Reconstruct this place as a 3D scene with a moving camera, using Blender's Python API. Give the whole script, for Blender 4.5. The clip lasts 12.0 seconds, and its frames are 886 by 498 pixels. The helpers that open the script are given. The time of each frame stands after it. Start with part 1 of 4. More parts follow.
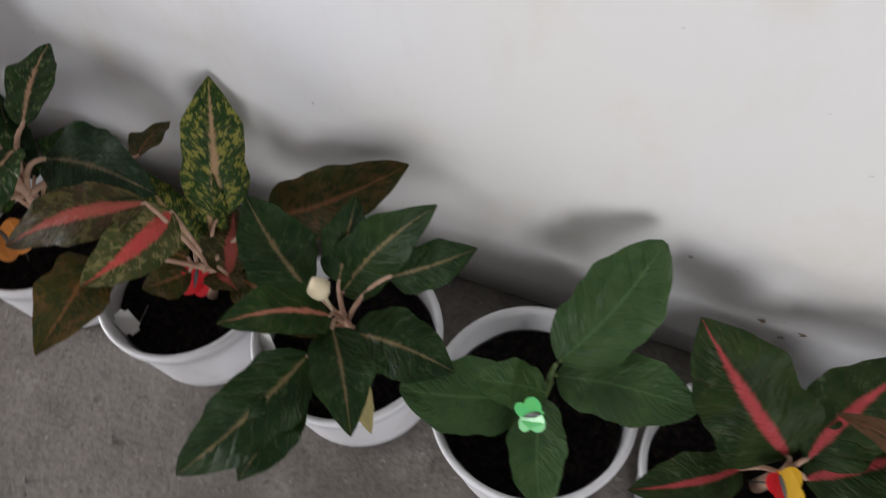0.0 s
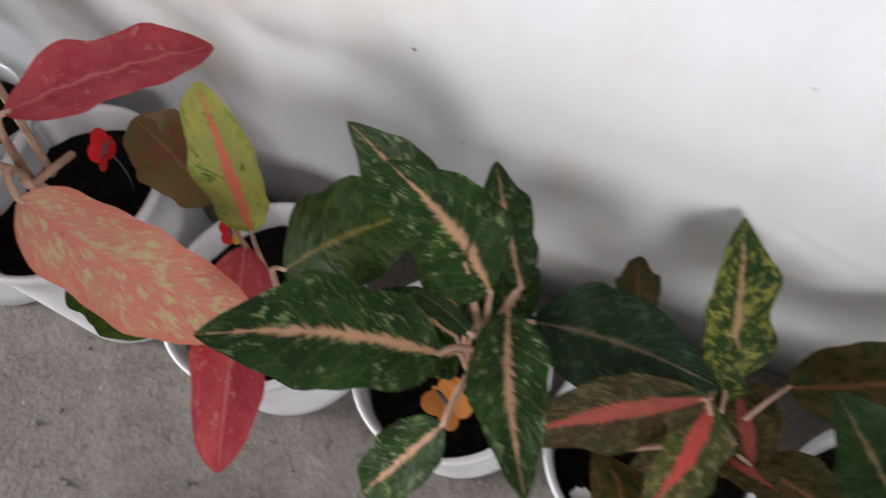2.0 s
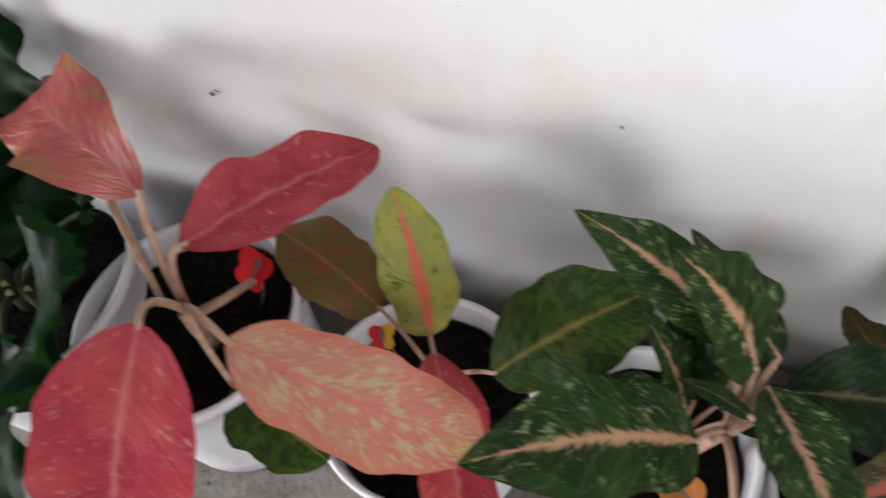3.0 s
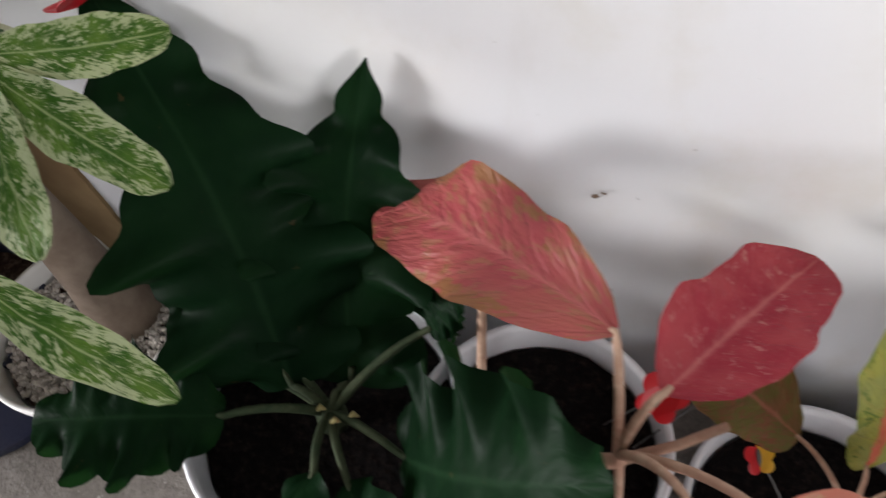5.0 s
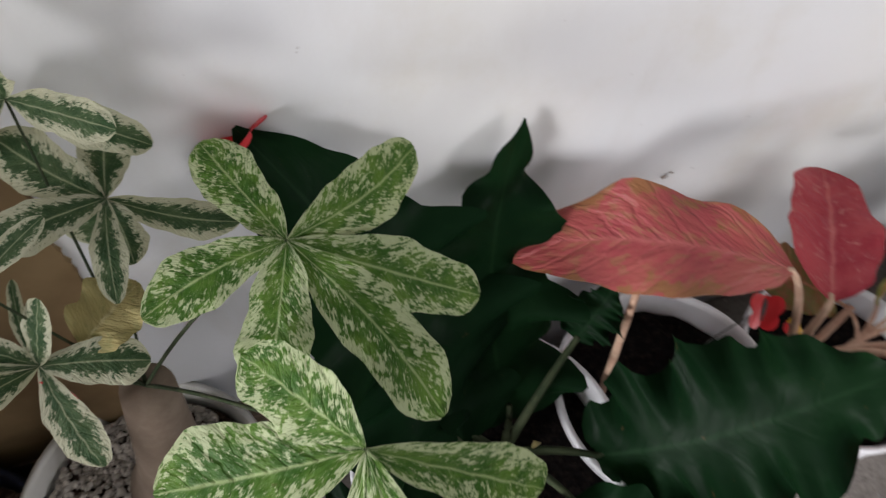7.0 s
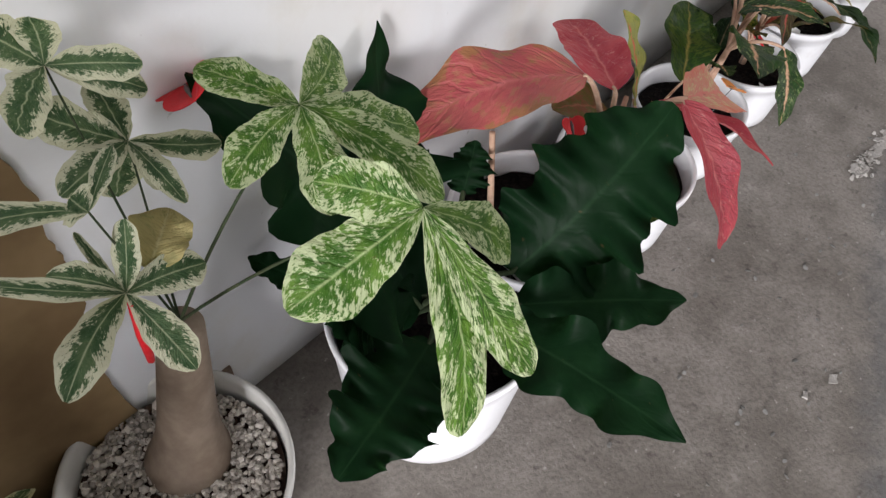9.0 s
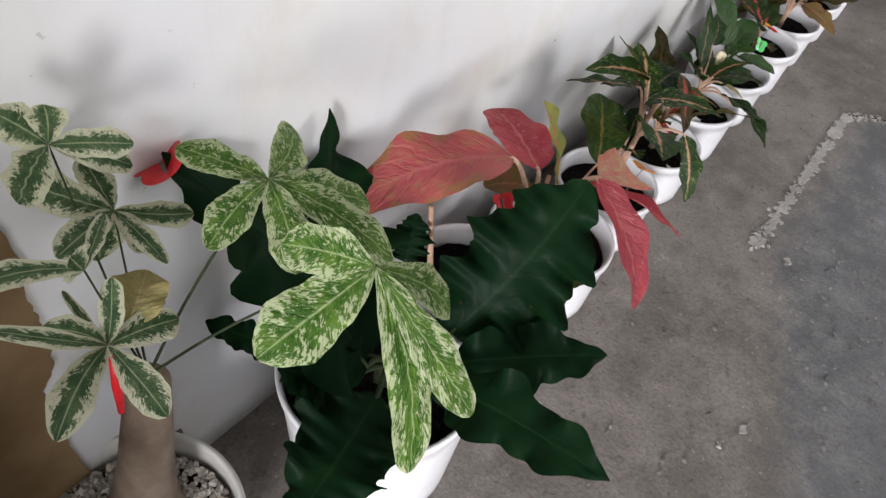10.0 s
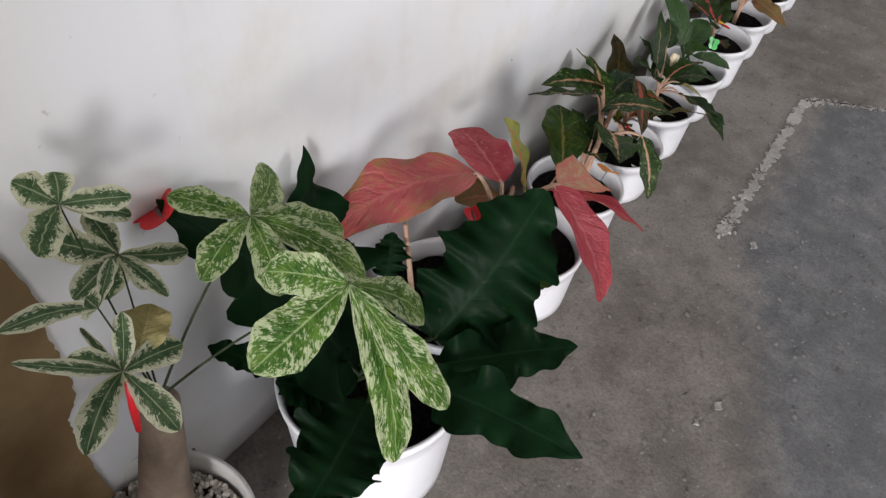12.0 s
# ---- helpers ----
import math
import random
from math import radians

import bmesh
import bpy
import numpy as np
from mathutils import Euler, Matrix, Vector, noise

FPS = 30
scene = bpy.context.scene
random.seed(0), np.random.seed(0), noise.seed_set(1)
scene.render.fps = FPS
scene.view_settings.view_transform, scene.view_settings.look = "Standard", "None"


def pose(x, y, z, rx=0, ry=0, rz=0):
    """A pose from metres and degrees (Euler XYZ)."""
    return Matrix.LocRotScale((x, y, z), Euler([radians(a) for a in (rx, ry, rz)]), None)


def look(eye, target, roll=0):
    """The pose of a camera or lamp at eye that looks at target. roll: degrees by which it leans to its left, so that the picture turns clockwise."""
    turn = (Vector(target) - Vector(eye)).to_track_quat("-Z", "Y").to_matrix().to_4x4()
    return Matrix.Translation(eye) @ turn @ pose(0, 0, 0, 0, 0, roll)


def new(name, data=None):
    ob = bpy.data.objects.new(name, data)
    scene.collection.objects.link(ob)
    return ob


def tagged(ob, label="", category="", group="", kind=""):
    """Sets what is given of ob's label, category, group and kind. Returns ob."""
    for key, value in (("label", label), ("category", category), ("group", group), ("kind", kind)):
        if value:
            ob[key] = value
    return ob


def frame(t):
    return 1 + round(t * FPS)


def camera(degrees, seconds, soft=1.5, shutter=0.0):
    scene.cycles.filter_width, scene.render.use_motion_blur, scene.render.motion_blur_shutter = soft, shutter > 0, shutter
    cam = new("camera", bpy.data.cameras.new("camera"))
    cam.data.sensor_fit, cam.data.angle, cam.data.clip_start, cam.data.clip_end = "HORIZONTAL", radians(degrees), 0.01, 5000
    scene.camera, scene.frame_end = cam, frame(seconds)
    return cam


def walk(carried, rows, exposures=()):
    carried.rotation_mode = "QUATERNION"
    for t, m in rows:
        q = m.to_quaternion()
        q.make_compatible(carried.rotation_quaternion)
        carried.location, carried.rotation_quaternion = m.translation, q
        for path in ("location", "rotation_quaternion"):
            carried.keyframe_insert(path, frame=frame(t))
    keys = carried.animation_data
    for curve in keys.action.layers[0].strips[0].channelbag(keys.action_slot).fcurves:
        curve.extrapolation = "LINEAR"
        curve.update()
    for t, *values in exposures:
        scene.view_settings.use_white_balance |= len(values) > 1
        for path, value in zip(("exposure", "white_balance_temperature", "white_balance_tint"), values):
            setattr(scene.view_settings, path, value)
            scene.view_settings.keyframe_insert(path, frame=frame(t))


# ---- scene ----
cam = camera(64.0, 12.0, soft=1.35, shutter=0.5)
PATH = [
    (0, (1.464, -0.513, 1.031), (0.948, 0.403, -0.67), -8.1),
    (0.5, (1.305, -0.53, 1.029), (0.894, 0.488, -0.643), -6.6),
    (1, (1.112, -0.565, 1.051), (0.694, 0.484, -0.6), -8.8),
    (1.5, (0.997, -0.519, 1.036), (0.452, 0.431, -0.638), -11.6),
    (2, (0.832, -0.468, 1.024), (0.183, 0.342, -0.687), -15.7),
    (2.5, (0.692, -0.465, 1.017), (0.106, 0.38, -0.699), -13.4),
    (3, (0.529, -0.517, 1.049), (0.013, 0.476, -0.608), -13.9),
    (3.5, (0.427, -0.524, 1.097), (-0.134, 0.408, -0.581), -16.0),
    (3.7, (0.418, -0.538, 1.094), (-0.263, 0.416, -0.527), -19.0),
    (5.3, (-0.043, -0.498, 1.081), (-0.47, 0.579, -0.549), -10.9),
    (5.5, (-0.084, -0.505, 1.102), (-0.476, 0.547, -0.553), -10.2),
    (6, (-0.201, -0.456, 1.124), (-0.525, 0.614, -0.535), -8.7),
    (6.5, (-0.309, -0.424, 1.133), (-0.396, 0.627, -0.567), -2.4),
    (7, (-0.461, -0.458, 1.175), (-0.08, 0.559, -0.504), 3.6),
    (7.2, (-0.483, -0.463, 1.171), (0.014, 0.514, -0.502), 7.6),
    (8.8, (-0.753, -0.577, 1.233), (0.2, 0.191, -0.349), 6.0),
    (9, (-0.759, -0.583, 1.22), (0.186, 0.145, -0.386), 6.6),
    (9.5, (-0.788, -0.594, 1.247), (0.356, 0.12, -0.23), 11.9),
    (10, (-0.835, -0.626, 1.288), (0.348, 0.088, -0.158), 11.0),
    (10.5, (-0.848, -0.65, 1.352), (0.267, 0.042, -0.158), 8.2),
    (11, (-0.866, -0.688, 1.372), (0.286, 0.021, -0.101), 6.9),
    (11.5, (-0.873, -0.703, 1.379), (0.315, 0.02, -0.059), 6.3),
    (12, (-0.873, -0.703, 1.375), (0.326, 0.03, -0.048), 5.8),
]
walk(cam, [(t, look(eye, target, roll)) for t, eye, target, roll in PATH], exposures=[(0.0, 0.08), (1.5, 0.24), (2.0, 0.50), (2.5, 0.54), (3.5, 0.60), (5.5, 0.46), (7.2, 0.30), (9.0, 0.56), (10.5, 0.40), (12.0, 0.26)])

# ---- light ----
world = bpy.data.worlds.new("sky")
scene.world = world
world.use_nodes = True
_wt = world.node_tree
_sky = _wt.nodes.new("ShaderNodeTexSky")
_sky.sky_type, _sky.sun_disc = "NISHITA", False
_sky.sun_elevation, _sky.sun_rotation = radians(48), radians(200)
_wt.links.new(_sky.outputs[0], _wt.nodes["Background"].inputs[0])
_wt.nodes["Background"].inputs[1].default_value = 0.10

sun = new("sun", bpy.data.lights.new("sun", "SUN"))
sun.data.energy, sun.data.angle, sun.data.color = 1.0, radians(12), (1.0, 0.96, 0.9)
sun.matrix_world = look((1.7, -6.0, 6.0), (0.6, -3.0, 0))

SOUTH, EAST, WEST, TOP = -3.4, 6.6, -4.4, 2.9
# daylight through the open west end and an opening of the front wall
for eye, target, wide, power in (((WEST + 0.12, -2.1, 1.1), (-0.4, -0.2, 0.7), 1.6, 285), ((3.05, SOUTH + 0.12, 1.12), (1.8, 0, 0.85), 1.2, 64)):
    day = new("opening_light", bpy.data.lights.new("opening_light", "AREA"))
    day.data.shape, day.data.size, day.data.size_y = "RECTANGLE", wide, 1.7
    day.data.energy, day.data.color = power, (0.985, 0.965, 0.99)
    day.matrix_world = look(eye, target)


# ---- materials ----
class Nodes:
    """Short hands for a node material."""

    def __init__(self, name, rough=0.6, spec=0.4, metal=0.0):
        self.mat = bpy.data.materials.new(name)
        self.mat.use_nodes = True
        self.t = self.mat.node_tree
        self.bsdf = self.t.nodes["Principled BSDF"]
        self.bsdf.inputs["Roughness"].default_value = rough
        self.bsdf.inputs["Specular IOR Level"].default_value = spec
        self.bsdf.inputs["Metallic"].default_value = metal

    def put(self, sock, v):
        if isinstance(v, bpy.types.NodeSocket):
            self.t.links.new(v, sock)
        elif isinstance(v, tuple) and len(v) == 3 and sock.type == "RGBA":
            sock.default_value = (*v, 1)
        else:
            sock.default_value = v

    def math(self, op, a, b=0.0, c=0.0, clamp=False):
        n = self.t.nodes.new("ShaderNodeMath")
        n.operation, n.use_clamp = op, clamp
        for i, v in enumerate((a, b, c)):
            self.put(n.inputs[i], v)
        return n.outputs[0]

    def step(self, v, lo, hi, a=0.0, b=1.0):
        n = self.t.nodes.new("ShaderNodeMapRange")
        n.interpolation_type = "SMOOTHSTEP"
        for i, x in enumerate((v, lo, hi, a, b)):
            self.put(n.inputs[i], x)
        return n.outputs[0]

    def mix(self, f, a, b, mode="MIX"):
        n = self.t.nodes.new("ShaderNodeMix")
        n.data_type, n.blend_type = "RGBA", mode
        self.put(n.inputs[0], f), self.put(n.inputs[6], a), self.put(n.inputs[7], b)
        return n.outputs[2]

    def noise(self, vec, scale, detail=4.0, rough=0.55, warp=0.0):
        n = self.t.nodes.new("ShaderNodeTexNoise")
        if vec is not None:
            self.t.links.new(vec, n.inputs["Vector"])
        for k, v in (("Scale", scale), ("Detail", detail), ("Roughness", rough), ("Distortion", warp)):
            n.inputs[k].default_value = v
        return n.outputs[0]

    def voronoi(self, vec, scale):
        n = self.t.nodes.new("ShaderNodeTexVoronoi")
        self.t.links.new(vec, n.inputs["Vector"])
        n.inputs["Scale"].default_value = scale
        return n.outputs[0]

    def coord(self, kind):
        return self.t.nodes.new("ShaderNodeTexCoord").outputs[kind]

    def split(self, v):
        n = self.t.nodes.new("ShaderNodeSeparateXYZ")
        self.t.links.new(v, n.inputs[0])
        return n.outputs

    def join(self, x, y, z):
        n = self.t.nodes.new("ShaderNodeCombineXYZ")
        for i, v in enumerate((x, y, z)):
            self.put(n.inputs[i], v)
        return n.outputs[0]

    def world_place(self):
        return self.t.nodes.new("ShaderNodeNewGeometry").outputs["Position"]

    def chance(self):
        return self.t.nodes.new("ShaderNodeObjectInfo").outputs["Random"]

    def bump(self, h, strength=0.3, dist=0.002):
        n = self.t.nodes.new("ShaderNodeBump")
        n.inputs["Strength"].default_value, n.inputs["Distance"].default_value = strength, dist
        self.t.links.new(h, n.inputs["Height"])
        self.t.links.new(n.outputs[0], self.bsdf.inputs["Normal"])

    def done(self, colour, rough=None):
        self.put(self.bsdf.inputs["Base Color"], colour)
        if rough is not None:
            self.put(self.bsdf.inputs["Roughness"], rough)
        return self.mat


def leaf_material(name, base, alt, rib, spot, rib_w=0.1, rib_jag=0.1, spot_at=0.6, spot_scale=9.0, spot_amt=1.0, edge=None, edge_w=0.2, rough=0.40, vein=0.08, gloss=0.14, rim=0.0, fleck=0.35, thin=0.22, relief=0.5):
    """A leaf seen along its own length: feathered midrib, side veins, mottling and a rim."""
    n = Nodes(name, rough, gloss)
    u, v, _ = n.split(n.coord("UV"))
    across = n.math("ABSOLUTE", n.math("MULTIPLY_ADD", v, 2.0, -1.0))
    seed = n.math("MULTIPLY", n.chance(), 37.0)
    slant = n.math("SUBTRACT", u, n.math("MULTIPLY", across, 0.22))
    flat = n.join(n.math("MULTIPLY", u, 2.4), v, seed)
    streak = n.join(n.math("MULTIPLY", slant, 9.0), n.math("MULTIPLY", v, 1.5), seed)
    big = n.noise(flat, 2.2, 3)
    fine = n.noise(streak, 3.2, 6, 0.7)
    patch = n.noise(flat, spot_scale * 0.40, 3, 0.55, 0.4)
    grit = n.noise(n.join(n.math("MULTIPLY", slant, 4.2), n.math("MULTIPLY", v, 1.3), seed), spot_scale * 0.62, 4, 0.72, 0.2)
    blot = n.math("ADD", n.math("MULTIPLY", patch, 0.42), n.math("MULTIPLY", grit, 0.58))
    if rim:
        blot = n.math("ADD", blot, n.math("MULTIPLY", n.math("SUBTRACT", across, 0.5), rim))
    lines = n.step(n.math("SINE", n.math("MULTIPLY_ADD", slant, 52.0, n.math("MULTIPLY", big, 9.0))), 0.72, 1.0)
    col = n.mix(n.step(big, 0.35, 0.68), base, alt)
    col = n.mix(n.math("MULTIPLY", n.step(blot, spot_at - 0.03, spot_at + 0.03), spot_amt), col, spot)
    col = n.mix(n.math("MULTIPLY", n.step(n.noise(streak, spot_scale * 1.1, 3, 0.6), 0.60, 0.66), fleck), col, n.mix(0.5, spot, alt))
    if edge:
        worn_rim = n.step(n.math("ADD", across, n.math("MULTIPLY", n.math("SUBTRACT", n.math("ADD", fine, patch), 1.0), 1.6)), 1.0 - edge_w, 1.10 - edge_w)
        col = n.mix(n.math("MULTIPLY", worn_rim, 0.92), col, n.mix(big, edge, n.mix(0.25, edge, alt)))
    reach = n.math("ADD", across, n.math("MULTIPLY", n.math("SUBTRACT", fine, 0.5), rib_jag * 7))
    taper = n.math("MULTIPLY", n.step(u, 1.05, 0.35, 0.12, 1.0), rib_w)
    ribs = n.math("SUBTRACT", 1.0, n.step(n.math("SUBTRACT", reach, taper), -0.06, 0.07))
    col = n.mix(n.math("MULTIPLY", ribs, n.step(big, 0.2, 0.6, 0.65, 0.95)), col, rib)
    col = n.mix(n.math("MULTIPLY", lines, vein), col, n.mix(0.5, col, rib))
    col = n.mix(n.math("MULTIPLY", n.step(across, 0.045, 0.015), 0.5), col, rib)
    worn = n.step(n.noise(flat, 9.0, 5), 0.69, 0.74)
    col = n.mix(n.math("MULTIPLY", worn, 0.4), col, (0.10, 0.06, 0.03))
    pucker = n.noise(n.join(n.math("MULTIPLY", slant, 5.0), n.math("MULTIPLY", v, 2.2), seed), 2.6, 3, 0.5)
    n.bump(n.math("ADD", n.math("MULTIPLY", pucker, 3.2), n.math("ADD", n.math("MULTIPLY", lines, -0.5), n.math("MULTIPLY", fine, 0.8))), relief, 0.003)
    mat = n.done(col, n.step(fine, 0.2, 0.8, rough - 0.08, rough + 0.12))
    # light that passes through the blade comes out yellower
    glow = n.t.nodes.new("ShaderNodeBsdfTranslucent")
    n.put(glow.inputs[0], n.mix(1.0, col, (1.3, 1.25, 0.7), "MULTIPLY"))
    both = n.t.nodes.new("ShaderNodeMixShader")
    both.inputs[0].default_value = thin
    n.t.links.new(n.bsdf.outputs[0], both.inputs[1])
    n.t.links.new(glow.outputs[0], both.inputs[2])
    n.t.links.new(both.outputs[0], n.t.nodes["Material Output"].inputs[0])
    return mat


LEAF = {
    "redrib": leaf_material("leaf_red_rib", (0.0146, 0.0334, 0.0096), (0.0316, 0.0538, 0.0151), (0.52, 0.075, 0.085), (0.05, 0.075, 0.03), 0.12, 0.022, 0.58, vein=0.03),
    "plain": leaf_material("leaf_plain_green", (0.0315, 0.0742, 0.0209), (0.0515, 0.1005, 0.0307), (0.075, 0.15, 0.055), (0.034, 0.088, 0.036), 0.02, 0.01, 0.60, fleck=0.08, rough=0.34, gloss=0.28),
    "cream": leaf_material("leaf_cream_rib", (0.0103, 0.0298, 0.0084), (0.0205, 0.0455, 0.0122), (0.22, 0.165, 0.085), (0.035, 0.065, 0.022), 0.05, 0.05, 0.57, 12),
    "pinkrib": leaf_material("leaf_pink_rib", (0.0121, 0.0352, 0.0103), (0.0268, 0.0538, 0.0151), (0.52, 0.20, 0.16), (0.045, 0.08, 0.03), 0.10, 0.03, 0.58),
    "speckle": leaf_material("leaf_speckled", (0.0155, 0.0442, 0.0111), (0.0265, 0.0619, 0.0155), (0.46, 0.30, 0.17), (0.26, 0.25, 0.055), 0.12, 0.06, 0.535, 15),
    "olive": leaf_material("leaf_olive_brown", (0.0565, 0.0507, 0.0137), (0.1024, 0.0585, 0.0215), (0.22, 0.10, 0.045), (0.022, 0.036, 0.010), 0.06, 0.04, 0.51, 13, 0.9),
    "olivegreen": leaf_material("leaf_olive_green", (0.0340, 0.0723, 0.0102), (0.0638, 0.0892, 0.0153), (0.22, 0.18, 0.05), (0.014, 0.040, 0.010), 0.05, 0.03, 0.50, 14, 0.85),
    "pinkband": leaf_material("leaf_pink_band", (0.0425, 0.0638, 0.0170), (0.0808, 0.0850, 0.0298), (0.62, 0.085, 0.085), (0.20, 0.18, 0.08), 0.26, 0.05, 0.53, 14),
    "brownpink": leaf_material("leaf_brown_pink", (0.0300, 0.0330, 0.0105), (0.0562, 0.0330, 0.0165), (0.40, 0.09, 0.07), (0.10, 0.085, 0.03), 0.22, 0.06, 0.53, 12),
    "fern": leaf_material("leaf_feathered", (0.0096, 0.0294, 0.0073), (0.0215, 0.0573, 0.0103), (0.56, 0.33, 0.21), (0.20, 0.25, 0.11), 0.10, 0.075, 0.575, 13, 0.85, fleck=0.5),
    "darkoval": leaf_material("leaf_dark_oval", (0.0075, 0.0212, 0.0079), (0.0129, 0.0311, 0.0096), (0.17, 0.13, 0.08), (0.035, 0.065, 0.035), 0.03, 0.06, 0.55, 12, 0.8),
    "yellow": leaf_material("leaf_yellow_pink", (0.36, 0.36, 0.085), (0.30, 0.32, 0.10), (0.66, 0.15, 0.11), (0.07, 0.15, 0.025), 0.18, 0.04, 0.585, 8, edge=(0.20, 0.27, 0.06), edge_w=0.10),
    "brownred": leaf_material("leaf_brown_red", (0.20, 0.12, 0.055), (0.26, 0.10, 0.06), (0.42, 0.17, 0.12), (0.15, 0.155, 0.045), 0.04, 0.03, 0.51, 14, 0.8),
    "red": leaf_material("leaf_red", (0.37, 0.036, 0.058), (0.46, 0.070, 0.085), (0.58, 0.17, 0.17), (0.58, 0.26, 0.24), 0.04, 0.03, 0.59, 18, 0.6, fleck=0.5),
    "redwrinkle": leaf_material("leaf_red_wrinkled", (0.38, 0.070, 0.080), (0.40, 0.10, 0.088), (0.48, 0.13, 0.13), (0.33, 0.16, 0.085), 0.05, 0.04, 0.55, 12, 0.6, edge=(0.28, 0.14, 0.055), edge_w=0.16, rough=0.36, gloss=0.3, vein=0.4, fleck=0.5, relief=0.6),
    "pinkyellow": leaf_material("leaf_pink_yellow", (0.55, 0.20, 0.17), (0.52, 0.25, 0.17), (0.60, 0.19, 0.17), (0.50, 0.44, 0.24), 0.06, 0.07, 0.52, 13, 0.8, edge=(0.56, 0.17, 0.13), edge_w=0.22, fleck=0.6),
    "brown": leaf_material("leaf_brown", (0.16, 0.085, 0.045), (0.24, 0.12, 0.07), (0.34, 0.16, 0.10), (0.07, 0.06, 0.025), 0.08, 0.04, 0.54, 11, 0.7),
    "dark": leaf_material("leaf_dark_green", (0.0042, 0.0172, 0.0064), (0.0068, 0.0250, 0.0092), (0.012, 0.036, 0.015), (0.0052, 0.021, 0.0076), 0.012, 0.0, 0.6, 8, 0.4, rough=0.42, vein=0.03, gloss=0.05, fleck=0.0, thin=0.4, relief=0.14),
    "pachira": leaf_material("leaf_marbled", (0.034, 0.100, 0.010), (0.095, 0.185, 0.026), (0.34, 0.42, 0.20), (0.50, 0.55, 0.34), 0.015, 0.015, 0.528, 17, 0.80, rough=0.46, vein=0.10, rim=0.13, fleck=0.5),
    "variegata": leaf_material("leaf_white_edged", (0.036, 0.080, 0.032), (0.080, 0.130, 0.060), (0.36, 0.40, 0.26), (0.56, 0.56, 0.42), 0.02, 0.01, 0.530, 15, 0.92, rough=0.5, vein=0.06, rim=0.34, fleck=0.4),
    "yellowed": leaf_material("leaf_yellowed", (0.44, 0.37, 0.17), (0.38, 0.33, 0.15), (0.50, 0.45, 0.25), (0.28, 0.28, 0.12), 0.03, 0.02, 0.56, 8, 0.7),
}


def plastic(name, colour, rough=0.35, grime=(0.30, 0.27, 0.22), amount=0.25):
    n = Nodes(name, rough, 0.45)
    p = n.world_place()
    dust = n.step(n.noise(p, 14.0, 6, 0.65), 0.50, 0.78, 0.0, amount)
    fine = n.noise(p, 190.0, 3)
    n.bump(fine, 0.08, 0.0006)
    return n.done(n.mix(dust, colour, grime), n.step(fine, 0.2, 0.8, rough - 0.05, rough + 0.12))


def earth(name, dark, light, scale=110.0):
    n = Nodes(name, 0.95, 0.1)
    p = n.world_place()
    grain, lump = n.noise(p, scale, 6, 0.7), n.voronoi(p, 85.0)
    n.bump(n.math("ADD", grain, lump), 0.9, 0.006)
    return n.done(n.mix(n.step(grain, 0.45, 0.75), dark, light))


def bark(name, a, b, relief=0.6, rings_per=3.0):
    n = Nodes(name, 0.8, 0.2)
    p = n.coord("Object")
    x, y, z = n.split(p)
    rings = n.noise(n.join(x, y, n.math("MULTIPLY", z, rings_per)), 22.0, 6, 0.65)
    n.bump(rings, relief, 0.004)
    return n.done(n.mix(n.step(rings, 0.32, 0.7), a, b))


WHITE_POT = plastic("white_plastic", (0.69, 0.69, 0.71))
GREY_POT = plastic("off_white_plastic", (0.66, 0.65, 0.62), 0.45)
BLUE_POT = plastic("dark_blue_plastic", (0.012, 0.016, 0.040), 0.4, (0.10, 0.09, 0.09), 0.4)
TAG = plastic("white_tag", (0.62, 0.62, 0.60), 0.5)
SOIL = earth("potting_soil", (0.004, 0.003, 0.003), (0.024, 0.016, 0.013))
DRY = earth("dry_litter", (0.05, 0.03, 0.025), (0.20, 0.14, 0.11), 40.0)
STEM_PINK = bark("pale_pink_stem", (0.40, 0.24, 0.17), (0.52, 0.36, 0.26))
STEM_GREEN = bark("green_stem", (0.05, 0.09, 0.03), (0.10, 0.14, 0.05))
STEM_DARK = bark("dark_stem", (0.02, 0.035, 0.015), (0.05, 0.06, 0.03))
BARK = bark("grey_brown_bark", (0.15, 0.105, 0.075), (0.30, 0.22, 0.16))
TRUNK = bark("smooth_trunk_bark", (0.155, 0.115, 0.085), (0.225, 0.175, 0.135), 0.2, 0.8)
PALE = plastic("ivory_petal", (0.72, 0.62, 0.42), 0.55, (0.5, 0.36, 0.18), 0.4)
RED = plastic("red_plastic", (0.62, 0.012, 0.02), 0.4, (0.35, 0.01, 0.02), 0.5)
YELLOW = plastic("yellow_plastic", (0.72, 0.42, 0.02), 0.4, (0.5, 0.2, 0.01), 0.5)
ORANGE = plastic("dry_leaf_orange", (0.62, 0.22, 0.04), 0.45, (0.05, 0.02, 0.01), 0.8)
LIME = plastic("green_plastic", (0.10, 0.46, 0.13), 0.3, (0.02, 0.45, 0.28), 0.8)
WIRE = plastic("grey_wire", (0.10, 0.10, 0.10), 0.4)


def stone():
    n = Nodes("gravel", 0.85, 0.25)
    isl = n.t.nodes.new("ShaderNodeNewGeometry").outputs["Random Per Island"]
    g = n.noise(n.world_place(), 240.0, 3)
    n.bump(g, 0.3, 0.001)
    col = n.mix(n.step(isl, 0.0, 1.0), (0.26, 0.23, 0.205), (0.70, 0.65, 0.60))
    return n.done(n.mix(n.math("MULTIPLY", g, 0.3), col, (0.6, 0.55, 0.5)))


GRAVEL = stone()


